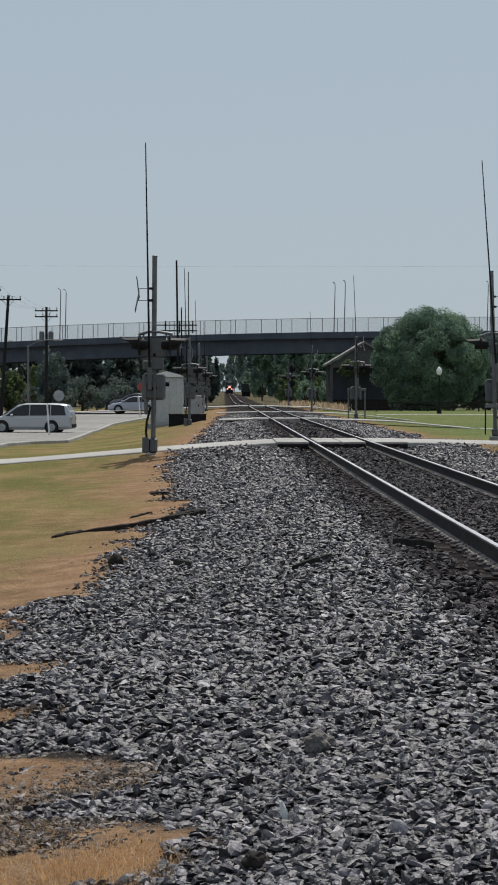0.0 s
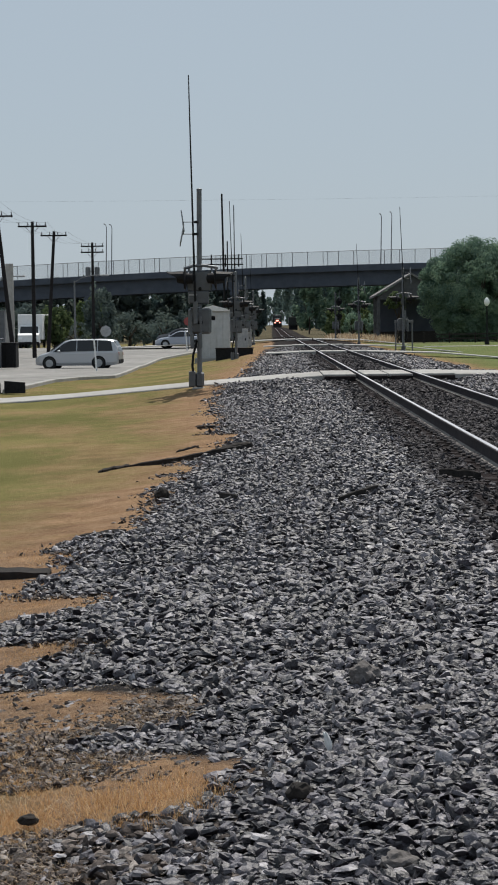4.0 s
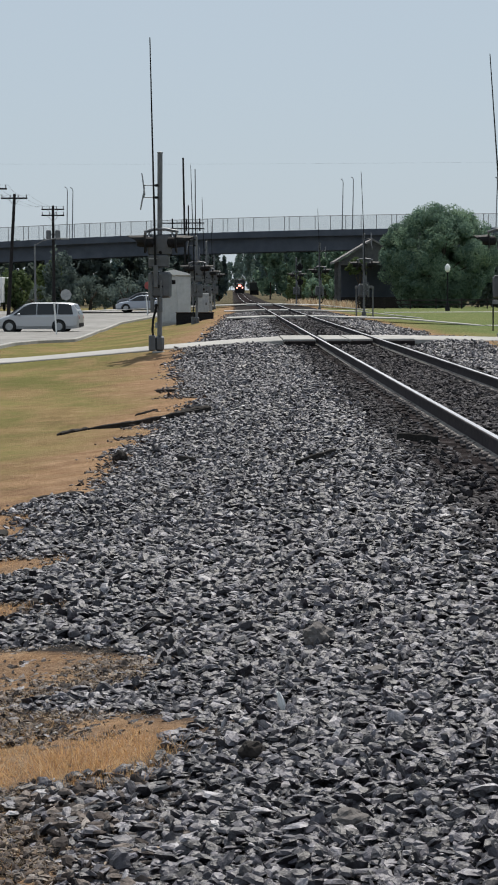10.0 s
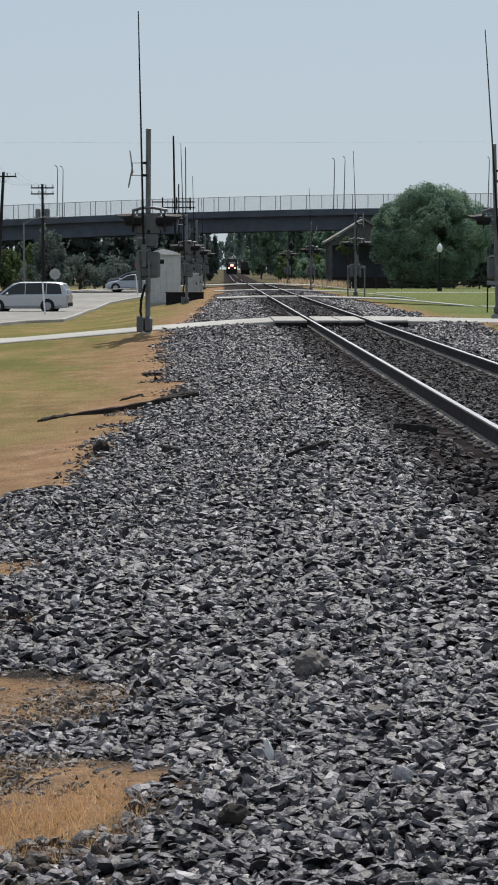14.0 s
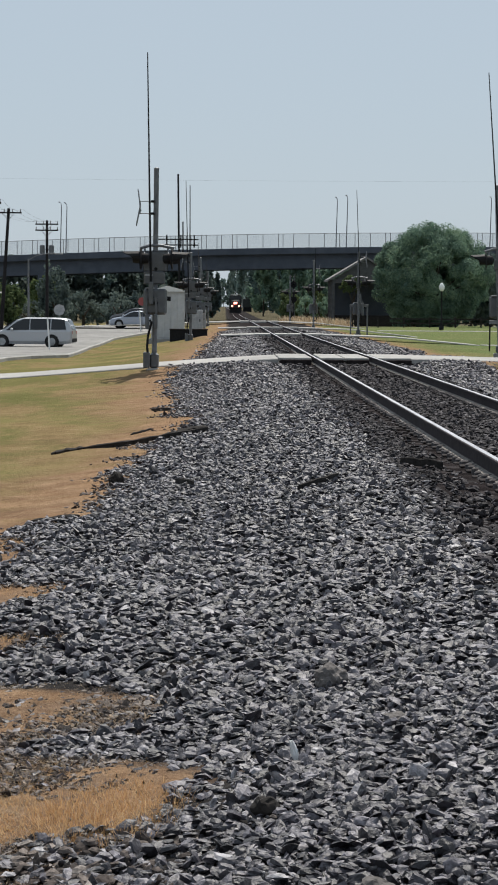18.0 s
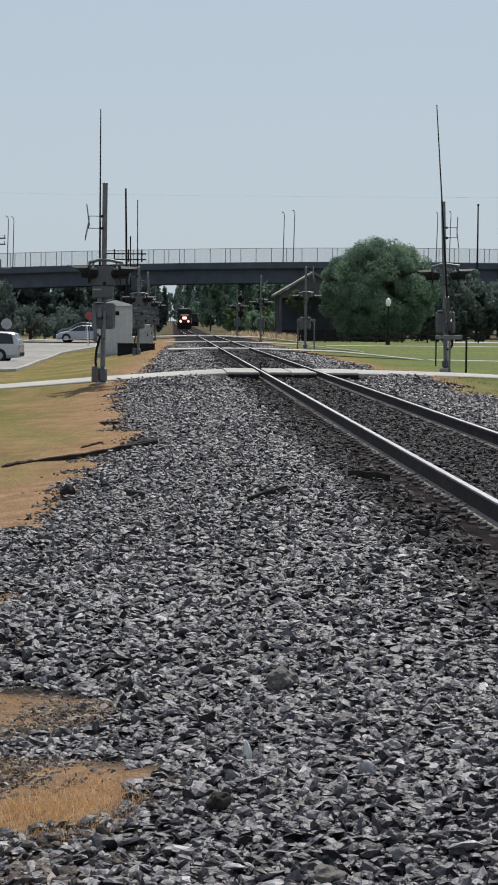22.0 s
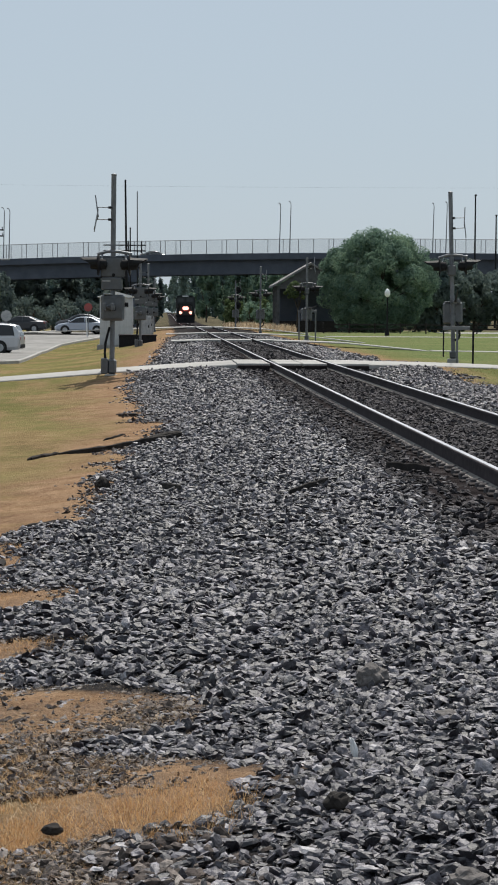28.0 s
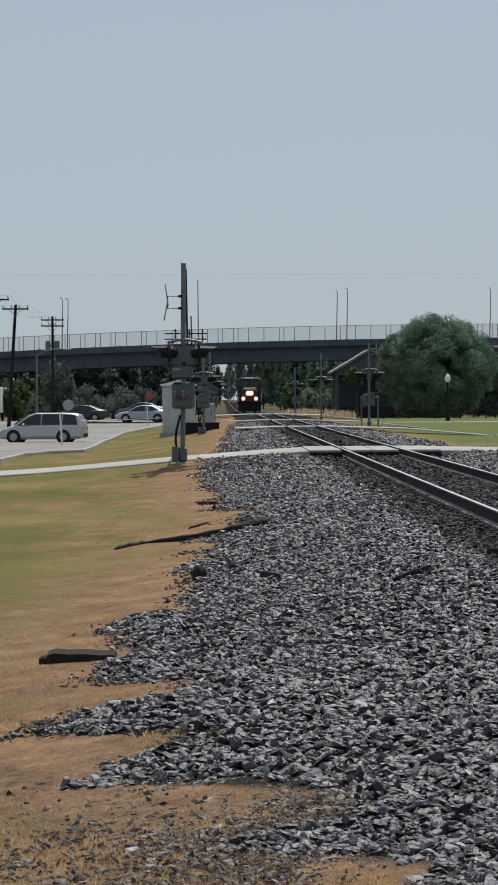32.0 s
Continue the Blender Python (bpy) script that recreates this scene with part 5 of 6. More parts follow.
blades(tuft_pick, 17000, -4.0, -3.05, 6.6, 7.9, 0.015, 0.075, DRYBLADE, "dry_grass_tuft", "golden dry grass tuft growing out of the ballast", 1, 0.0014, 0.55)
blades(bed_pick, 52000, -5.4, -3.05, 6.4, 8.3, 0.006, 0.028, DRYBLADE, "dry_grass_bed", "thin low golden straw beside the ballast", 7, 0.0014, 0.9)
blades(litter_pick, 80000, -5.2, -2.8, 5.6, 11, 0.008, 0.026, STRAW, "straw_litter", "thin dead straw lying between the stones", 6, 0.0014, 2.6)
blades(dry_pick, 190000, -5.9, -3.2, 5.6, 17, 0.008, 0.028, DRYBLADE, "dry_grass", "short dry straw-coloured grass beside the ballast", 2, 0.0016, 0.9)


def right_pick(x, y):
    return lerp(x - gravel_right(y) + 0.6 * soft_noise(x, y, 0.8, 2.0), (0.0, 0.0), (0.5, 1.0)) * lerp(x, (6.5, 1.0), (10.5, 0.1))


blades(right_pick, 30000, 3.8, 11, 30, 57, 0.012, 0.035, GREENBLADE, "lawn_grass", "green lawn grass along the far side of the track", 5, 0.005)


def weed_pick(x, y):
    return max(0.0, 0.5 + soft_noise(x, y, 0.25, 3.0) + 0.7 * soft_noise(x, y, 0.9, 5.0))


blades(weed_pick, 9000, 4.2, 9.5, 190, 262, 0.25, 0.95, STRAW, "dry_weeds", "tall pale dry weeds beside the far track", 8, 0.006, 0.25)


# ---- paved lot beside the track ----
def lot_edge(y):
    return lerp(y, (68, -12.1), (85, -12.2), (88, -11.6), (91, -10.2), (100, -10.3), (118, -10.8), (140, -10.6), (158, -8.6), (196, -7.2))


def build_lot():
    ys = [68, 78, 84, 88, 91, 94, 98, 108, 117, 122, 127, 137, 147, 156, 166, 176, 186, 200]
    cols = 8
    v, f = [], []
    for y in ys:
        e = lot_edge(y)
        for i in range(cols):
            x = e + (-70 - e) * (i / (cols - 1)) ** 1.6
            v.append((x, y, ground_z(x, y) + 0.03))
    for j in range(len(ys) - 1):
        for i in range(cols - 1):
            a = j * cols + i
            f.append((a + 1, a, a + cols, a + cols + 1))
    ob = new("pavement", pydata("pavement", v, f, LOT))
    tagged(ob, "pale worn concrete street and parking lot", "pavement", kind="structure")
    kerb = thing("kerb", "pale concrete kerb along the lawn", "kerb", kind="structure")
    rings = [[(lot_edge(y) + dx, y, ground_z(lot_edge(y), y) + dz) for dx, dz in ((0.0, -0.05), (0.0, 0.12), (0.03, 0.15), (0.15, 0.15), (0.18, 0.12), (0.18, -0.05))] for y in ys]
    part("kerbstone", M().loft(rings), CONCRETE, kerb)


build_lot()


def paths():
    p = thing("path", "pale concrete footpaths across the green lawn", "path", kind="structure")
    for y, x0, x1, w, skew in ((103, 9.2, 38, 1.4, -0.85), (156, 9, 117, 2.0, 0.0), (194, 24, 137, 9.0, 0.0)):
        xs = list(np.linspace(x0, x1, 12))
        part("paving", ribbon(y, y + w, xs, lambda x: ground_z(x, y + skew * x) + 0.03, skew, 0.05), CONCRETE, p)


paths()

# ---- signal house and cabinets ----
SHEDWALL = grained("grey_white_metal_siding", (0.42, 0.43, 0.44), (0.52, 0.53, 0.54), 4, 0.6, 0.1, 0.05, 0.85)


def shed(x, y, w, d, h):
    s = thing("signal_house", "white metal railway signal house with a low roof beside the track", "shed", pose(x, y, ground_z(x, y)))
    part("slab", M().box(-w / 2 - 0.15, -0.15, -0.3, w / 2 + 0.15, d + 0.15, 0.12, c=0.02), CONCRETE, s)
    part("wall", M().box(-w / 2, 0, 0.12, w / 2, d, h, c=0.015), SHEDWALL, s)
    for i in range(5):
        x0 = -w / 2 + w * i / 5 + 0.02
        part("wall_panel", M().box(x0, -0.02, 0.2, x0 + w / 5 - 0.04, 0.001, h - 0.1, c=0.008), SHEDWALL, s)
    part("roof", M().loft([[(-w / 2 - 0.12, yy, h), (w / 2 + 0.12, yy, h), (w / 2 + 0.12, yy, h + 0.06), (0, yy, h + 0.34), (-w / 2 - 0.12, yy, h + 0.06)] for yy in (-0.15, d + 0.15)]), WHITE, s, "bright white low gable roof")
    dr = part("door", M().box(w / 2 - 0.005, 0.5, 0.15, w / 2 + 0.03, 1.4, h - 0.2, c=0.01), SHEDWALL, s)
    part("handle", M().box(w / 2 + 0.03, 0.6, 1.1, w / 2 + 0.07, 0.68, 1.3, c=0.01), BLACK, dr)
    return s


shed(-6.32, 118, 1.9, 2.4, 2.1 - ground_z(-6.32, 118))
b = thing("planter_wall", "low black retaining box beside the signal house", "low wall", pose(-5.0, 111, ground_z(-5.0, 111)))
part("wall", M().box(-1.0, 0, -0.2, 1.05, 1.6, 0.5, c=0.03), BLACK, b)
part("cap", M().box(-1.04, -0.04, 0.5, 1.09, 1.64, 0.55, c=0.01), CHAR, b)


def cabinet(label, x, y, w, h, mat, group="signal cabinets"):
    c = thing("cabinet", label, "cabinet", pose(x, y, ground_z(x, y)), group)
    part("body", M().box(-w / 2, 0, 0.25, w / 2, w, h, c=0.02), mat, c)
    part("leg", M().box(-w / 2 + 0.03, 0.05, -0.1, -w / 2 + 0.1, w - 0.05, 0.25), STEEL, c)
    part("leg", M().box(w / 2 - 0.1, 0.05, -0.1, w / 2 - 0.03, w - 0.05, 0.25), STEEL, c)
    d = part("door", M().box(-w / 2 + 0.04, -0.02, 0.3, w / 2 - 0.04, 0.0, h - 0.06, c=0.006), mat, c)
    part("handle", M().box(w * 0.25, -0.05, h * 0.55, w * 0.33, -0.02, h * 0.65, c=0.006), BLACK, d)


cabinet("small silver signal cabinet on legs beside the track", -4.6, 115, 0.7, 1.5, ALU)
cabinet("small grey relay cabinet near the far crossing", -4.5, 132, 0.6, 1.4, ALU)

# far crossings: more gates
gate_2r, arm_2r = gate_mast("grey crossing signal with raised arm at the second crossing", pose(4.68, 116, -0.32), 4.7, 6.4, False, -1, False)
gate_3r, arm_3r = gate_mast("grey crossing signal at the third crossing", pose(3.6, 149, -0.4), 5.0, 5.7, False, -1, False)
gate_4r, arm_4r = gate_mast("grey crossing signal far along the track", pose(3.3, 192, -0.4), 4.6, 2.8, False, -1, False)
gate_2l, arm_2l = gate_mast("grey crossing signal at the second crossing beside the signal house", pose(-4.75, 104, -0.62), 4.6, 6.4, False, 1, True)
gate_3l, arm_3l = gate_mast("grey crossing signal behind the signal house", pose(-4.55, 131, -0.65), 5.0, 6.0, False, 1, True)
gate_4l, arm_4l = gate_mast("grey crossing signal far along the track", pose(-4.3, 164, -0.6), 4.6, 5.6, False, 1)
fr = thing("equipment_rack", "grey steel frame with two legs beside the crossing signal", "frame", pose(4.75, 116.5, ground_z(4.75, 116.5)))
part("leg", M().box(-0.52, -0.04, -0.1, -0.44, 0.04, 1.75), STEEL, fr)
part("leg", M().box(0.44, -0.04, -0.1, 0.52, 0.04, 1.75), STEEL, fr)
part("crossbar", M().box(-0.54, -0.05, 1.62, 0.54, 0.05, 1.78, c=0.01), STEEL, fr)


def wayside(x, y, h, label):
    s = thing("railway_signal", label, "railway signal", pose(x, y, ground_z(x, y)), "railway signals")
    part("mast", M().lathe([(0.09, -0.1), (0.09, h), (0.02, h + 0.04)], n=10), BLACK, s)
    for z in (h - 0.5, h - 2.4):
        hd = part("signal_head", M().lathe([(0.42, -0.16), (0.42, -0.13)], (0, 0, z), 18, "y"), BLACK, s)
        part("hood", M().tube((0, -0.5, z), (0, -0.16, z), 0.12, 0.12, 12, False), BLACK, hd)
    part("ladder", M().tube((0.15, 0.12, 0), (0.15, 0.12, h - 0.4), 0.02).tube((-0.15, 0.12, 0), (-0.15, 0.12, h - 0.4), 0.02), STEEL, s)


wayside(5.8, 254, 5.4, "black railway colour-light signal with two round heads")

# ---- right side ----
pr = thing("utility_pole", "tall dark leaning wooden pole standing on the lawn", "utility pole", pose(8.43, 65.3, ground_z(8.4, 65.3)))
part("pole", M().tube((0, 0, -0.4), (0.28, 0, 7.0), 0.21, 0.14, 14).tube((0.28, 0, 7.0), (0.37, 0, 8.05), 0.14, 0.11, 12), POLEDARK, pr)
part("pole_top", M().tube((0.36, 0, 7.75), (0.46, 0, 9.42), 0.075, 0.06, 10), POLEDARK, pr)
part("loop_wire", M().path([(0.36 - 0.16 * math.sin(a), -0.1, 8.3 - 0.33 * math.cos(a)) for a in [math.pi * i / 10 for i in range(11)]], 0.012, 5), WIRE, pr)
part("drop_wire", M().path([(0.42, -0.1, 6.5), (0.62, -0.1, 6.95), (0.78, -0.1, 7.4), (0.85, -0.1, 7.75)], 0.012, 5), WIRE, pr)
part("span_wire", M().path([(0.5 + 22 * s, 2 * s, 7.8 - 1.7 * s + 0.9 * s * s) for s in [i / 10 for i in range(11)]], 0.009, 5), WIRE, pr)
for z in (8.7, 8.95):
    part("insulator", M().lathe([(0.02, 0), (0.045, 0.05), (0.02, 0.12)], (0.53, 0, z), 8), STEEL, pr)

st = thing("wooden_post", "weathered grey wooden post in the lawn", "post", pose(8.2, 55, ground_z(8.2, 55)))
part("post", M().tube((0, 0, -0.2), (-0.02, 0, 1.35), 0.085, 0.075, 10), POLEWOOD, st)
part("weed", M().box(0.08, -0.1, -0.05, 0.3, 0.1, 0.1, c=0.04), LEAF_DARK, st)
st = thing("metal_post", "thin dark metal post in the lawn", "post", pose(8.5, 54.8, ground_z(8.5, 54.8)))
part("post", M().tube((0, 0, -0.2), (0.0, 0, 1.1), 0.03, 0.035, 8), BLACK, st)
for x, y, h in ((10.0, 66, 1.35), (6.75, 67, 1.1)):
    st = thing("sign_post", "thin dark steel post beside the footpath", "post", pose(x, y, ground_z(x, y)), "thin posts")
    part("post", M().box(-0.03, -0.03, -0.2, 0.03, 0.03, h, c=0.005), BLACK, st)

pn = thing("sign_board", "grey equipment frame beside the crossing signal", "frame", pose(5.6, 63.0, ground_z(5.6, 63.0)))
part("board", M().box(-0.42, -0.04, 1.14, 0.42, 0.04, 1.27, c=0.01), STEEL, pn)
part("leg", M().box(-0.42, -0.025, 0.3, -0.38, 0.025, 1.14), BLACK, pn)
part("leg", M().box(0.0, -0.03, -0.1, 0.06, 0.03, 1.14), STEEL, pn)


def park_lamp(x, y, h):
    p = thing("park_lamp", "black park lamp post with a white acorn globe", "lamp post", pose(x, y, ground_z(x, y)), "park lamps")
    part("base", M().lathe([(0.2, -0.1), (0.2, 0.15), (0.12, 0.5), (0.07, 0.7)], n=12), BLACK, p)
    part("post", M().lathe([(0.07, 0.6), (0.05, h - 0.5), (0.09, h - 0.48), (0.09, h - 0.42)], n=10), BLACK, p)
    part("globe", M().lathe([(0.1, h - 0.42), (0.23, h - 0.22), (0.23, h + 0.0), (0.12, h + 0.2), (0.03, h + 0.28)], n=14), GLOBE, p, "white glass globe", True)


park_lamp(14.9, 166, 3.6)
park_lamp(30.1, 154, 3.6)


# open shelter under the big tree
def shelter(x, y):
    s = thing("park_shelter", "open wooden park shelter with grey gable roof", "shelter", pose(x, y, ground_z(x, y)))
    w, d, e, a = 7.2, 8.0, 5.1, 7.6
    for sx in (-1, 1):
        part("roof_slope", M().loft([[(0, yy, a), (0, yy, a - 0.22), (sx * (w / 2 + 0.6), yy, e - 0.22), (sx * (w / 2 + 0.6), yy, e)] for yy in (-0.5, d + 0.5)]), ROOFTIN, s)
        for k in range(4):
            part("column", M().box(sx * w / 2 - 0.16, k * d / 3 - 0.16, -0.1, sx * w / 2 + 0.16, k * d / 3 + 0.16, e, c=0.02), BRICKTAN, s)
    part("gable", M().loft([[(-w / 2, yy, e), (w / 2, yy, e), (0, yy, a - 0.25)] for yy in (-0.1, 0.1)]), BRICKTAN, s)
    part("beam", M().box(-w / 2, -0.15, e - 0.4, w / 2, 0.15, e, c=0.02), BRICKTAN, s)
    part("fence_panel", M().box(-w / 2, -0.05, 0, w / 2 + 5, 0.05, 1.2, c=0.01), CHAR, s)
    # dark sheet added to stand for the shade beneath the roof
    part("roof_shade_sheet", M().box(-w / 2, d, 0, w / 2, d + 0.2, e, c=0.01), DARKCON, s)


shelter(12.6, 221)

def low_building(x, y, w, d, h):
    b = thing("low_building", "low pale building with a flat roof behind the park trees", "building", pose(x, y, ground_z(x, y)))
    part("wall", M().box(0, 0, -0.1, w, d, h, c=0.03), LOT, b)
    part("roof", M().box(-0.5, -0.6, h, w + 0.5, d + 0.5, h + 0.35, c=0.04), WHITE, b, "white roof edge")
    for i in range(int(w / 5)):
        win = part("window", M().box(1.2 + 5 * i, -0.06, 1.0, 3.6 + 5 * i, 0.0, 2.4, c=0.01), GLASS, b)
        part("frame", M().box(1.1 + 5 * i, -0.1, 0.9, 3.7 + 5 * i, -0.061, 1.0, c=0.01), WHITE, win)
    part("door", M().box(w - 1.6, -0.06, 0.0, w - 0.6, 0.0, 2.1, c=0.01), GREYDOOR, b)


GREYDOOR = grained("grey_door_paint", (0.18, 0.19, 0.2), (0.24, 0.25, 0.26), 3, 0.6, 0, 0.03, 0.85)
low_building(64, 262, 40, 12, 3.6)


# low park fence
fn = thing("park_fence", "low dark rail fence along the lawn's far side", "fence")
for i in range(26):
    x = 9 + i * 2.4
    part("post", M().box(x - 0.06, 187.94, -0.7, x + 0.06, 188.06, 0.35, c=0.01), CHAR, fn)
part("rail", M().box(9, 187.97, 0.1, 69, 188.03, 0.22), CHAR, fn)
part("rail", M().box(9, 187.97, -0.3, 69, 188.03, -0.18), CHAR, fn)

# light poles seen past the big tree
for x, y, top in ((32.8, 235, 15.6), (38.4, 254, 14.2), (57.2, 293, 16.1), (55.6, 293, 13.0), (67.6, 293, 13.0), (70.1, 293, 13.5)):
    p = thing("light_pole", "dark steel light pole behind the park trees", "light pole", pose(x, y, -0.6), "park light poles")
    part("pole", M().tube((0, 0, 0), (0, 0, top), 0.14, 0.08, 8), BLACK, p)
    part("lamp_head", M().box(-0.1, -0.4, top - 0.1, 0.1, 0.2, top + 0.1, c=0.03), BLACK, p)

# parked cars beyond the park
for i, (x, y, mat, lab) in enumerate(((36.5, 224, DARKCAR, "dark car parked beyond the lawn"), (43, 222, DARKCAR, "black car parked under the park trees"))):
    car("parked_car", lab, "car", pose(x, y, ground_z(x, y) + 0.03, 0, 0, 6 * i), mat, SEDAN, SEDANG, WHEELS, SEDANS, "parked cars")

# ---- left side ----
dark_car = car("dark_car", "dark car pulling up behind the minivan", "car", pose(-60, 182, -0.64, 0, 0, 176), DARKCAR, SEDAN, SEDANG, WHEELS, SEDANS)


car("pickup", "dark pickup truck behind the sedan", "pickup", pose(-11.3, 190, -0.75, 0, 0, 176), DARKCAR, [(a, b, z0, zb + 0.18, zr + 0.30, wr) for a, b, z0, zb, zr, wr in SEDAN], [[(x, y, z + 0.26) for x, y, z in g] for g in SEDANG], WHEELS, [(a, b, c + 0.24, d, e, f + 0.28) for a, b, c, d, e, f in SEDANS])


def box_truck(x, y):
    t = thing("box_truck", "white box truck parked on the lot", "truck", pose(x, y, ground_z(x, y) + 0.03))
    part("cargo_box", M().box(-1.2, 1.8, 0.8, 1.2, 7.5, 3.3, c=0.04), WHITE, t)
    part("cab", M().loft([[(-1.0, 0.0, 0.5), (1.0, 0.0, 0.5), (1.0, 0.0, 1.25), (-1.0, 0.0, 1.25)], [(-1.05, 0.7, 0.5), (1.05, 0.7, 0.5), (1.05, 0.7, 1.45), (-1.05, 0.7, 1.45)], [(-1.0, 1.3, 0.5), (1.0, 1.3, 0.5), (0.92, 1.3, 2.2), (-0.92, 1.3, 2.2)], [(-1.0, 1.8, 0.5), (1.0, 1.8, 0.5), (0.92, 1.8, 2.25), (-0.92, 1.8, 2.25)]]), WHITE, t)
    part("windscreen", M().loft([[(-0.9, 0.72, 1.5), (0.9, 0.72, 1.5), (0.9, 0.70, 1.46), (-0.9, 0.70, 1.46)], [(-0.84, 1.2, 2.1), (0.84, 1.2, 2.1), (0.84, 1.16, 2.1), (-0.84, 1.16, 2.1)]]), GLASS, t)
    part("bumper", M().box(-1.05, -0.12, 0.35, 1.05, 0.1, 0.6, c=0.03), BLACK, t)
    for sx in (-1, 1):
        part("headlight", M().box(sx * 0.75 - 0.15, -0.03, 0.85, sx * 0.75 + 0.15, 0.03, 1.05, c=0.02), GLOBE, t)
        for yy in (0.9, 5.8):
            part("wheel", M().lathe([(0.3, -0.12), (0.42, -0.1), (0.42, 0.1), (0.3, 0.12)], (sx * 0.9, yy, 0.42), 16, "x"), RUBBER, t)


box_truck(-26.4, 195)
GREYPANEL = grained("dull_grey_steel", (0.10, 0.105, 0.115), (0.15, 0.155, 0.165), 3, 0.7, 0.2, 0.05, 0.8)


def bin_box(x, y, w, d, h, mat, label, name="dumpster"):
    t = thing(name, label, name.replace("_", " "), pose(x, y, ground_z(x, y) + 0.03), "yard containers")
    part("body", M().box(-w / 2, 0, 0.08, w / 2, d, h, c=0.03), mat, t)
    part("lid", M().box(-w / 2 - 0.03, -0.03, h, w / 2 + 0.03, d + 0.03, h + 0.07, c=0.02), mat, t)
    for i in range(4):
        x0 = -w / 2 + w * (i + 0.5) / 4
        part("rib", M().box(x0 - 0.04, -0.05, 0.15, x0 + 0.04, 0.0, h - 0.1, c=0.008), mat, t)


bin_box(-20.4, 118, 3.0, 2.0, 1.75, GREYPANEL, "grey steel dumpster on the lot")
bin_box(-18.8, 119, 1.5, 1.4, 1.5, BLACK, "black dumpster beside the utility pole")
bin_box(-25.0, 150, 4.5, 6.0, 3.4, GREYPANEL, "grey shipping container on the lot", "container")
bin_box(-27.5, 156, 3.5, 6.0, 3.0, WHITE, "white trailer body on the lot", "trailer")

for i, (x, y, w) in enumerate(((-13.2, 66.5, 2.4), (-11.55, 67.0, 0.7))):
    t = thing("parking_block", "dark low parking block lying at the lot's edge", "parking block", pose(x, y, ground_z(x, y) + 0.03, 0, 0, 8 * i), "parking blocks")
    part("block", M().loft([[(-w / 2, 0, 0), (-w / 2, 0.06, 0.42), (-w / 2, 0.3, 0.42), (-w / 2, 0.36, 0)], [(w / 2, 0, 0), (w / 2, 0.06, 0.36), (w / 2, 0.3, 0.36), (w / 2, 0.36, 0)]]), BLACK, t)


def round_sign(x, y, h, r, mat, label, name):
    s = thing(name, label, "sign", pose(x, y, ground_z(x, y)), "street signs")
    part("post", M().box(-0.03, -0.03, -0.1, 0.03, 0.03, h + r * 0.8, c=0.005), STEEL, s)
    part("plate", M().lathe([(r, -0.05), (r, -0.035)], (0, 0, h), 8, "y"), mat, s)


round_sign(-9.8, 168, 2.4, 0.36, RED, "red octagonal stop sign on a steel post", "stop_sign")
round_sign(-14.4, 140, 2.0, 0.40, ALU, "grey back of a round sign on a post", "street_sign")
for x, y in ((-12.5, 110), (-9.6, 161)):
    s = thing("delineator", "slim white marker post at the kerb", "post", pose(x, y, ground_z(x, y)), "marker posts")
    part("post", M().tube((0, 0, -0.1), (-0.12, 0, 1.75), 0.045, 0.045, 8), WHITE, s)
cl = thing("concrete_pole", "short pale concrete pole on the lot", "pole", pose(-21.3, 142, ground_z(-21.3, 142)))
part("shaft", M().tube((0, 0, -0.2), (0, 0, 6.8), 0.32, 0.28, 12), CONCRETE, cl)
for x, y in ((-17.3, 147), (-11.2, 147)):
    s = thing("street_light", "grey street light with a curved arm", "street light", pose(x - 6, y, ground_z(x, y)), "street lights")
    part("pole", M().tube((0, 0, 0), (0, 0, 5.6), 0.09, 0.06, 8), STEEL, s)
    part("arm", M().path([(0, 0, 5.5), (0.6, 0, 5.85), (1.4, 0, 6.0), (2.0, 0, 6.0)], 0.035, 6), STEEL, s)
    part("lamp_head", M().box(1.9, -0.1, 5.93, 2.5, 0.1, 6.05, c=0.03), ALU, s)


def wires():
    w = thing("overhead_wires", "thin dark overhead wires between the poles", "wires")
    ends = [(-20.4, 123, 8.6), (-20.2, 147, 8.6), (-20.12, 161, 8.55), (-19.25, 186, 8.65)]
    for a, b in zip(ends, ends[1:]):
        for dx in (-1.1, -0.4, 0.4, 1.1):
            part("wire", M().path([(a[0] + (b[0] - a[0]) * s + dx, a[1] + (b[1] - a[1]) * s, a[2] + (b[2] - a[2]) * s + 0.3 - 1.6 * s * (1 - s)) for s in [i / 6 for i in range(7)]], 0.006, 4), WIRE, w)
    part("span_wire", M().path([(-70 + 14 * i, 244, 16.3 + 0.02 * (i - 5) ** 2) for i in range(12)], 0.005, 4), WIRE, w, "long faint wire high over the track")


wires()

# parked railcar far beyond, on the other track
rc = thing("railcar", "dark freight car end standing far along the line", "railcar", pose(4.6, 626, dip(626)))
part("body", M().box(-1.5, 0, 1.0, 1.5, 14, 3.6, c=0.05), LOCO, rc)
part("underframe", M().box(-1.3, 0.3, -0.6, 1.3, 13.5, 1.0, c=0.03), BLACK, rc)

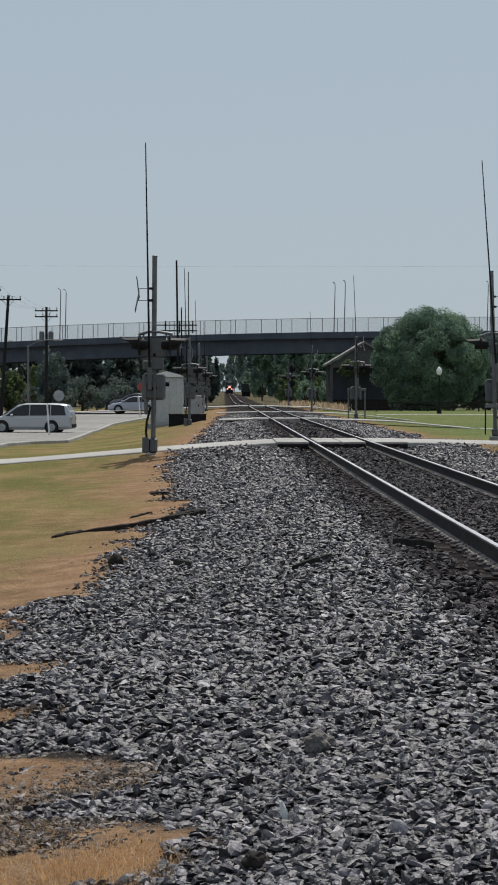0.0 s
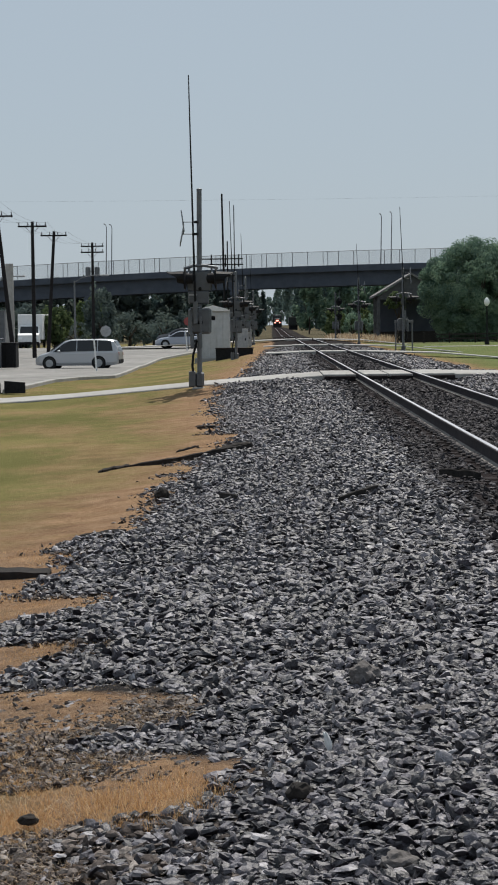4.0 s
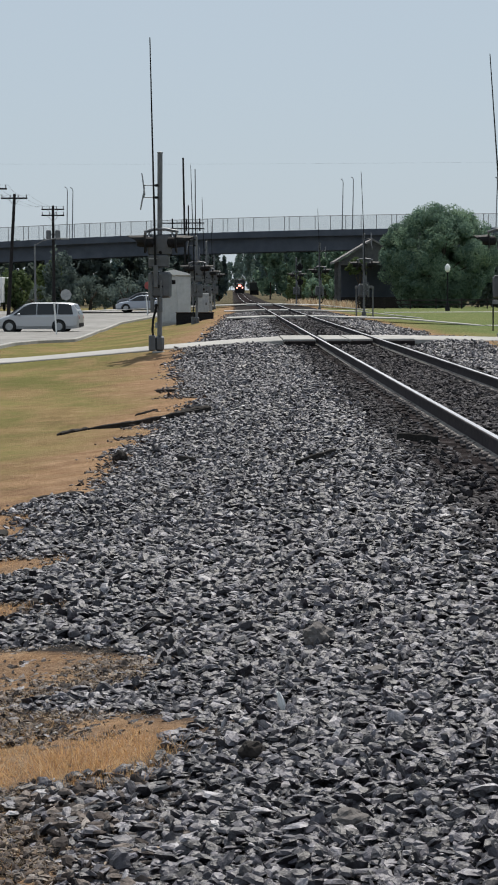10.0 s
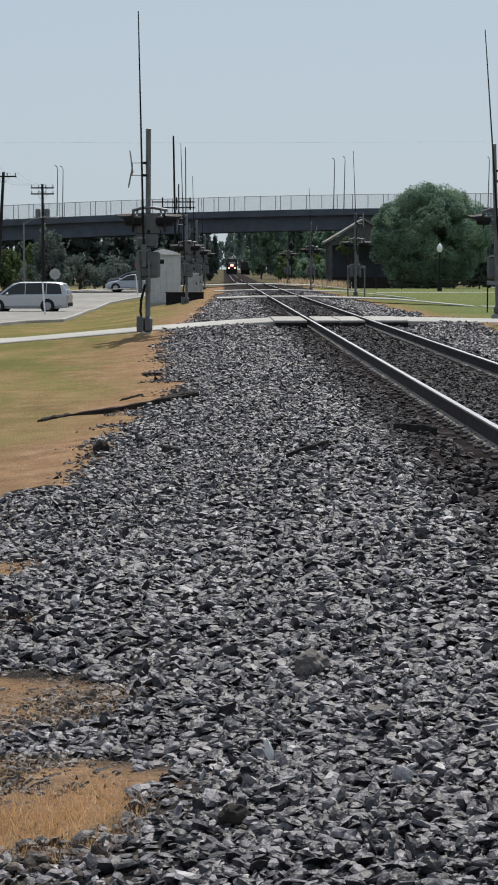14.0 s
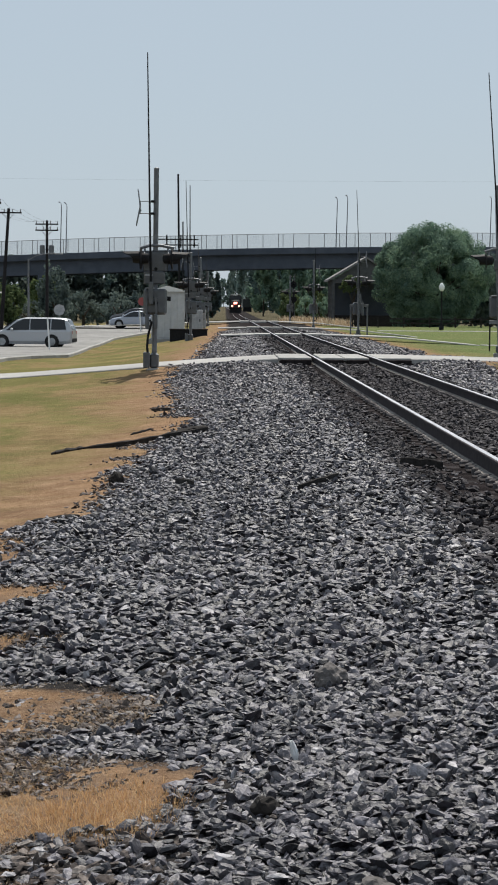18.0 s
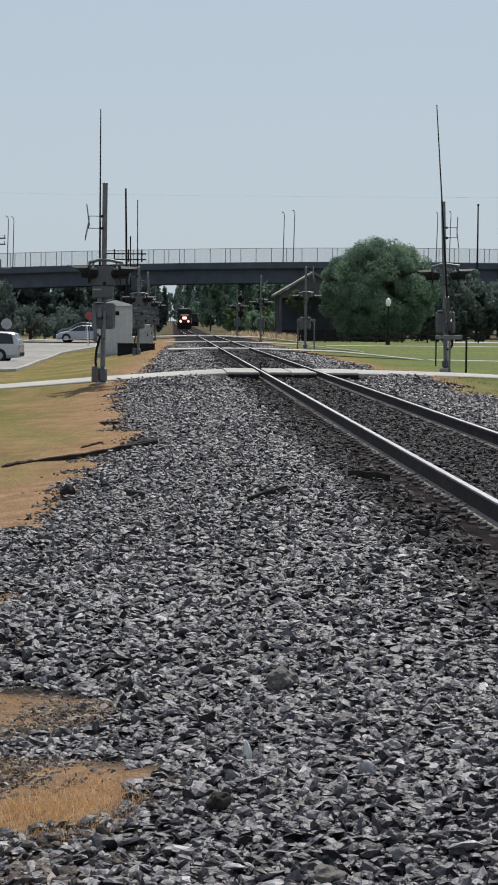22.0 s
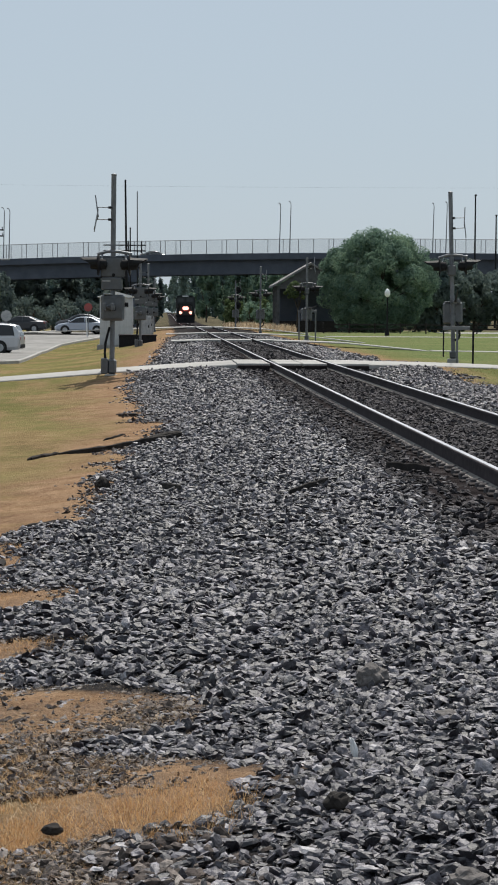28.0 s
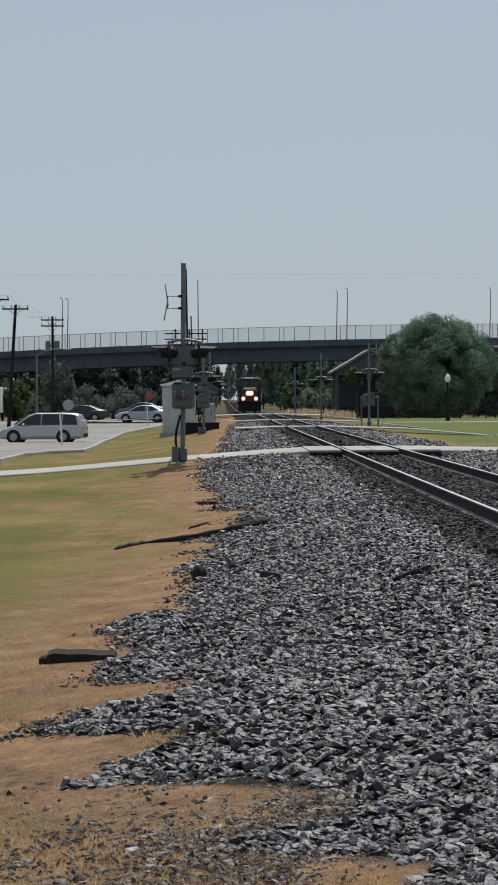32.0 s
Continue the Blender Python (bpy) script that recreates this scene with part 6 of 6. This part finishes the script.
# the car that crosses the bridge
bridge_car = car("bridge_car", "dark car driving over the road bridge", "car", pose(-400, BY + 3, 0.1), DARKCAR, SEDAN, SEDANG, WHEELS, SEDANS)



def motions():
    # the freight train keeps a steady pace towards the crossing
    walk(loco, [(t, pose(0, d, dip(d))) for t, d in TRAIN])
    # the gate arms sink across the road
    for a, flip, sign, rows in ((arm_l, 1, -1, ARM_L), (arm_r, -1, 1, ARM_R), (arm_2r, -1, 1, ARM_2), (arm_3r, -1, 1, ARM_3), (arm_4r, -1, 1, ARM_3), (arm_2l, 1, -1, ARM_2), (arm_3l, 1, -1, ARM_3), (arm_4l, 1, -1, ARM_3)):
        walk(a, [(t, pose(-0.09 * flip, -0.34, 1.84, sign * d, -1.5 if flip > 0 else -2.4)) for t, d in rows])
    # a dark car rolls onto the lot and stops behind the minivan
    walk(dark_car, [(t, pose(x, 182, -0.64, 0, 0, 176)) for t, x in ((0.0, -60), (21.0, -60), (22.5, -38), (23.5, -22), (24.3, -16.9), (24.8, -16.4), (32.0, -16.4))])
    # a car drives up the ramp and over the bridge
    walk(bridge_car, [(t, pose(2 + 14 * (t - 28.5), BY + 3, max(deck(2 + 14 * (t - 28.5)) - 0.78, -0.5))) for t in range(0, 33)])


TRAIN = [(0.0, 778.0), (8.0, 648.5), (16.0, 519.0), (24.0, 389.5), (32.0, 260.0)]
ARM_L = [(0.0, 0), (20.0, 0), (20.5, 5), (21.0, 12), (22.0, 28), (22.5, 36), (23.0, 44), (23.5, 51.5), (24.0, 59), (25.0, 74.5), (26.0, 88), (26.5, 90), (32.0, 90)]
ARM_R = [(0.0, 0), (20.0, 0), (21.0, 12), (22.0, 28), (22.5, 34), (23.0, 39), (23.5, 44), (24.0, 48), (24.5, 52.5), (25.0, 57), (25.5, 62), (27.5, 82), (28.5, 90), (32.0, 90)]
ARM_2 = [(0.0, 0), (18.0, 0), (18.6, 10), (19.2, 25), (20.0, 42), (21.0, 60), (22.0, 78), (23.0, 89), (32.0, 89)]
ARM_3 = [(0.0, 0), (16.0, 0), (17.0, 20), (18.0, 45), (19.0, 70), (20.0, 89), (32.0, 89)]
motions()
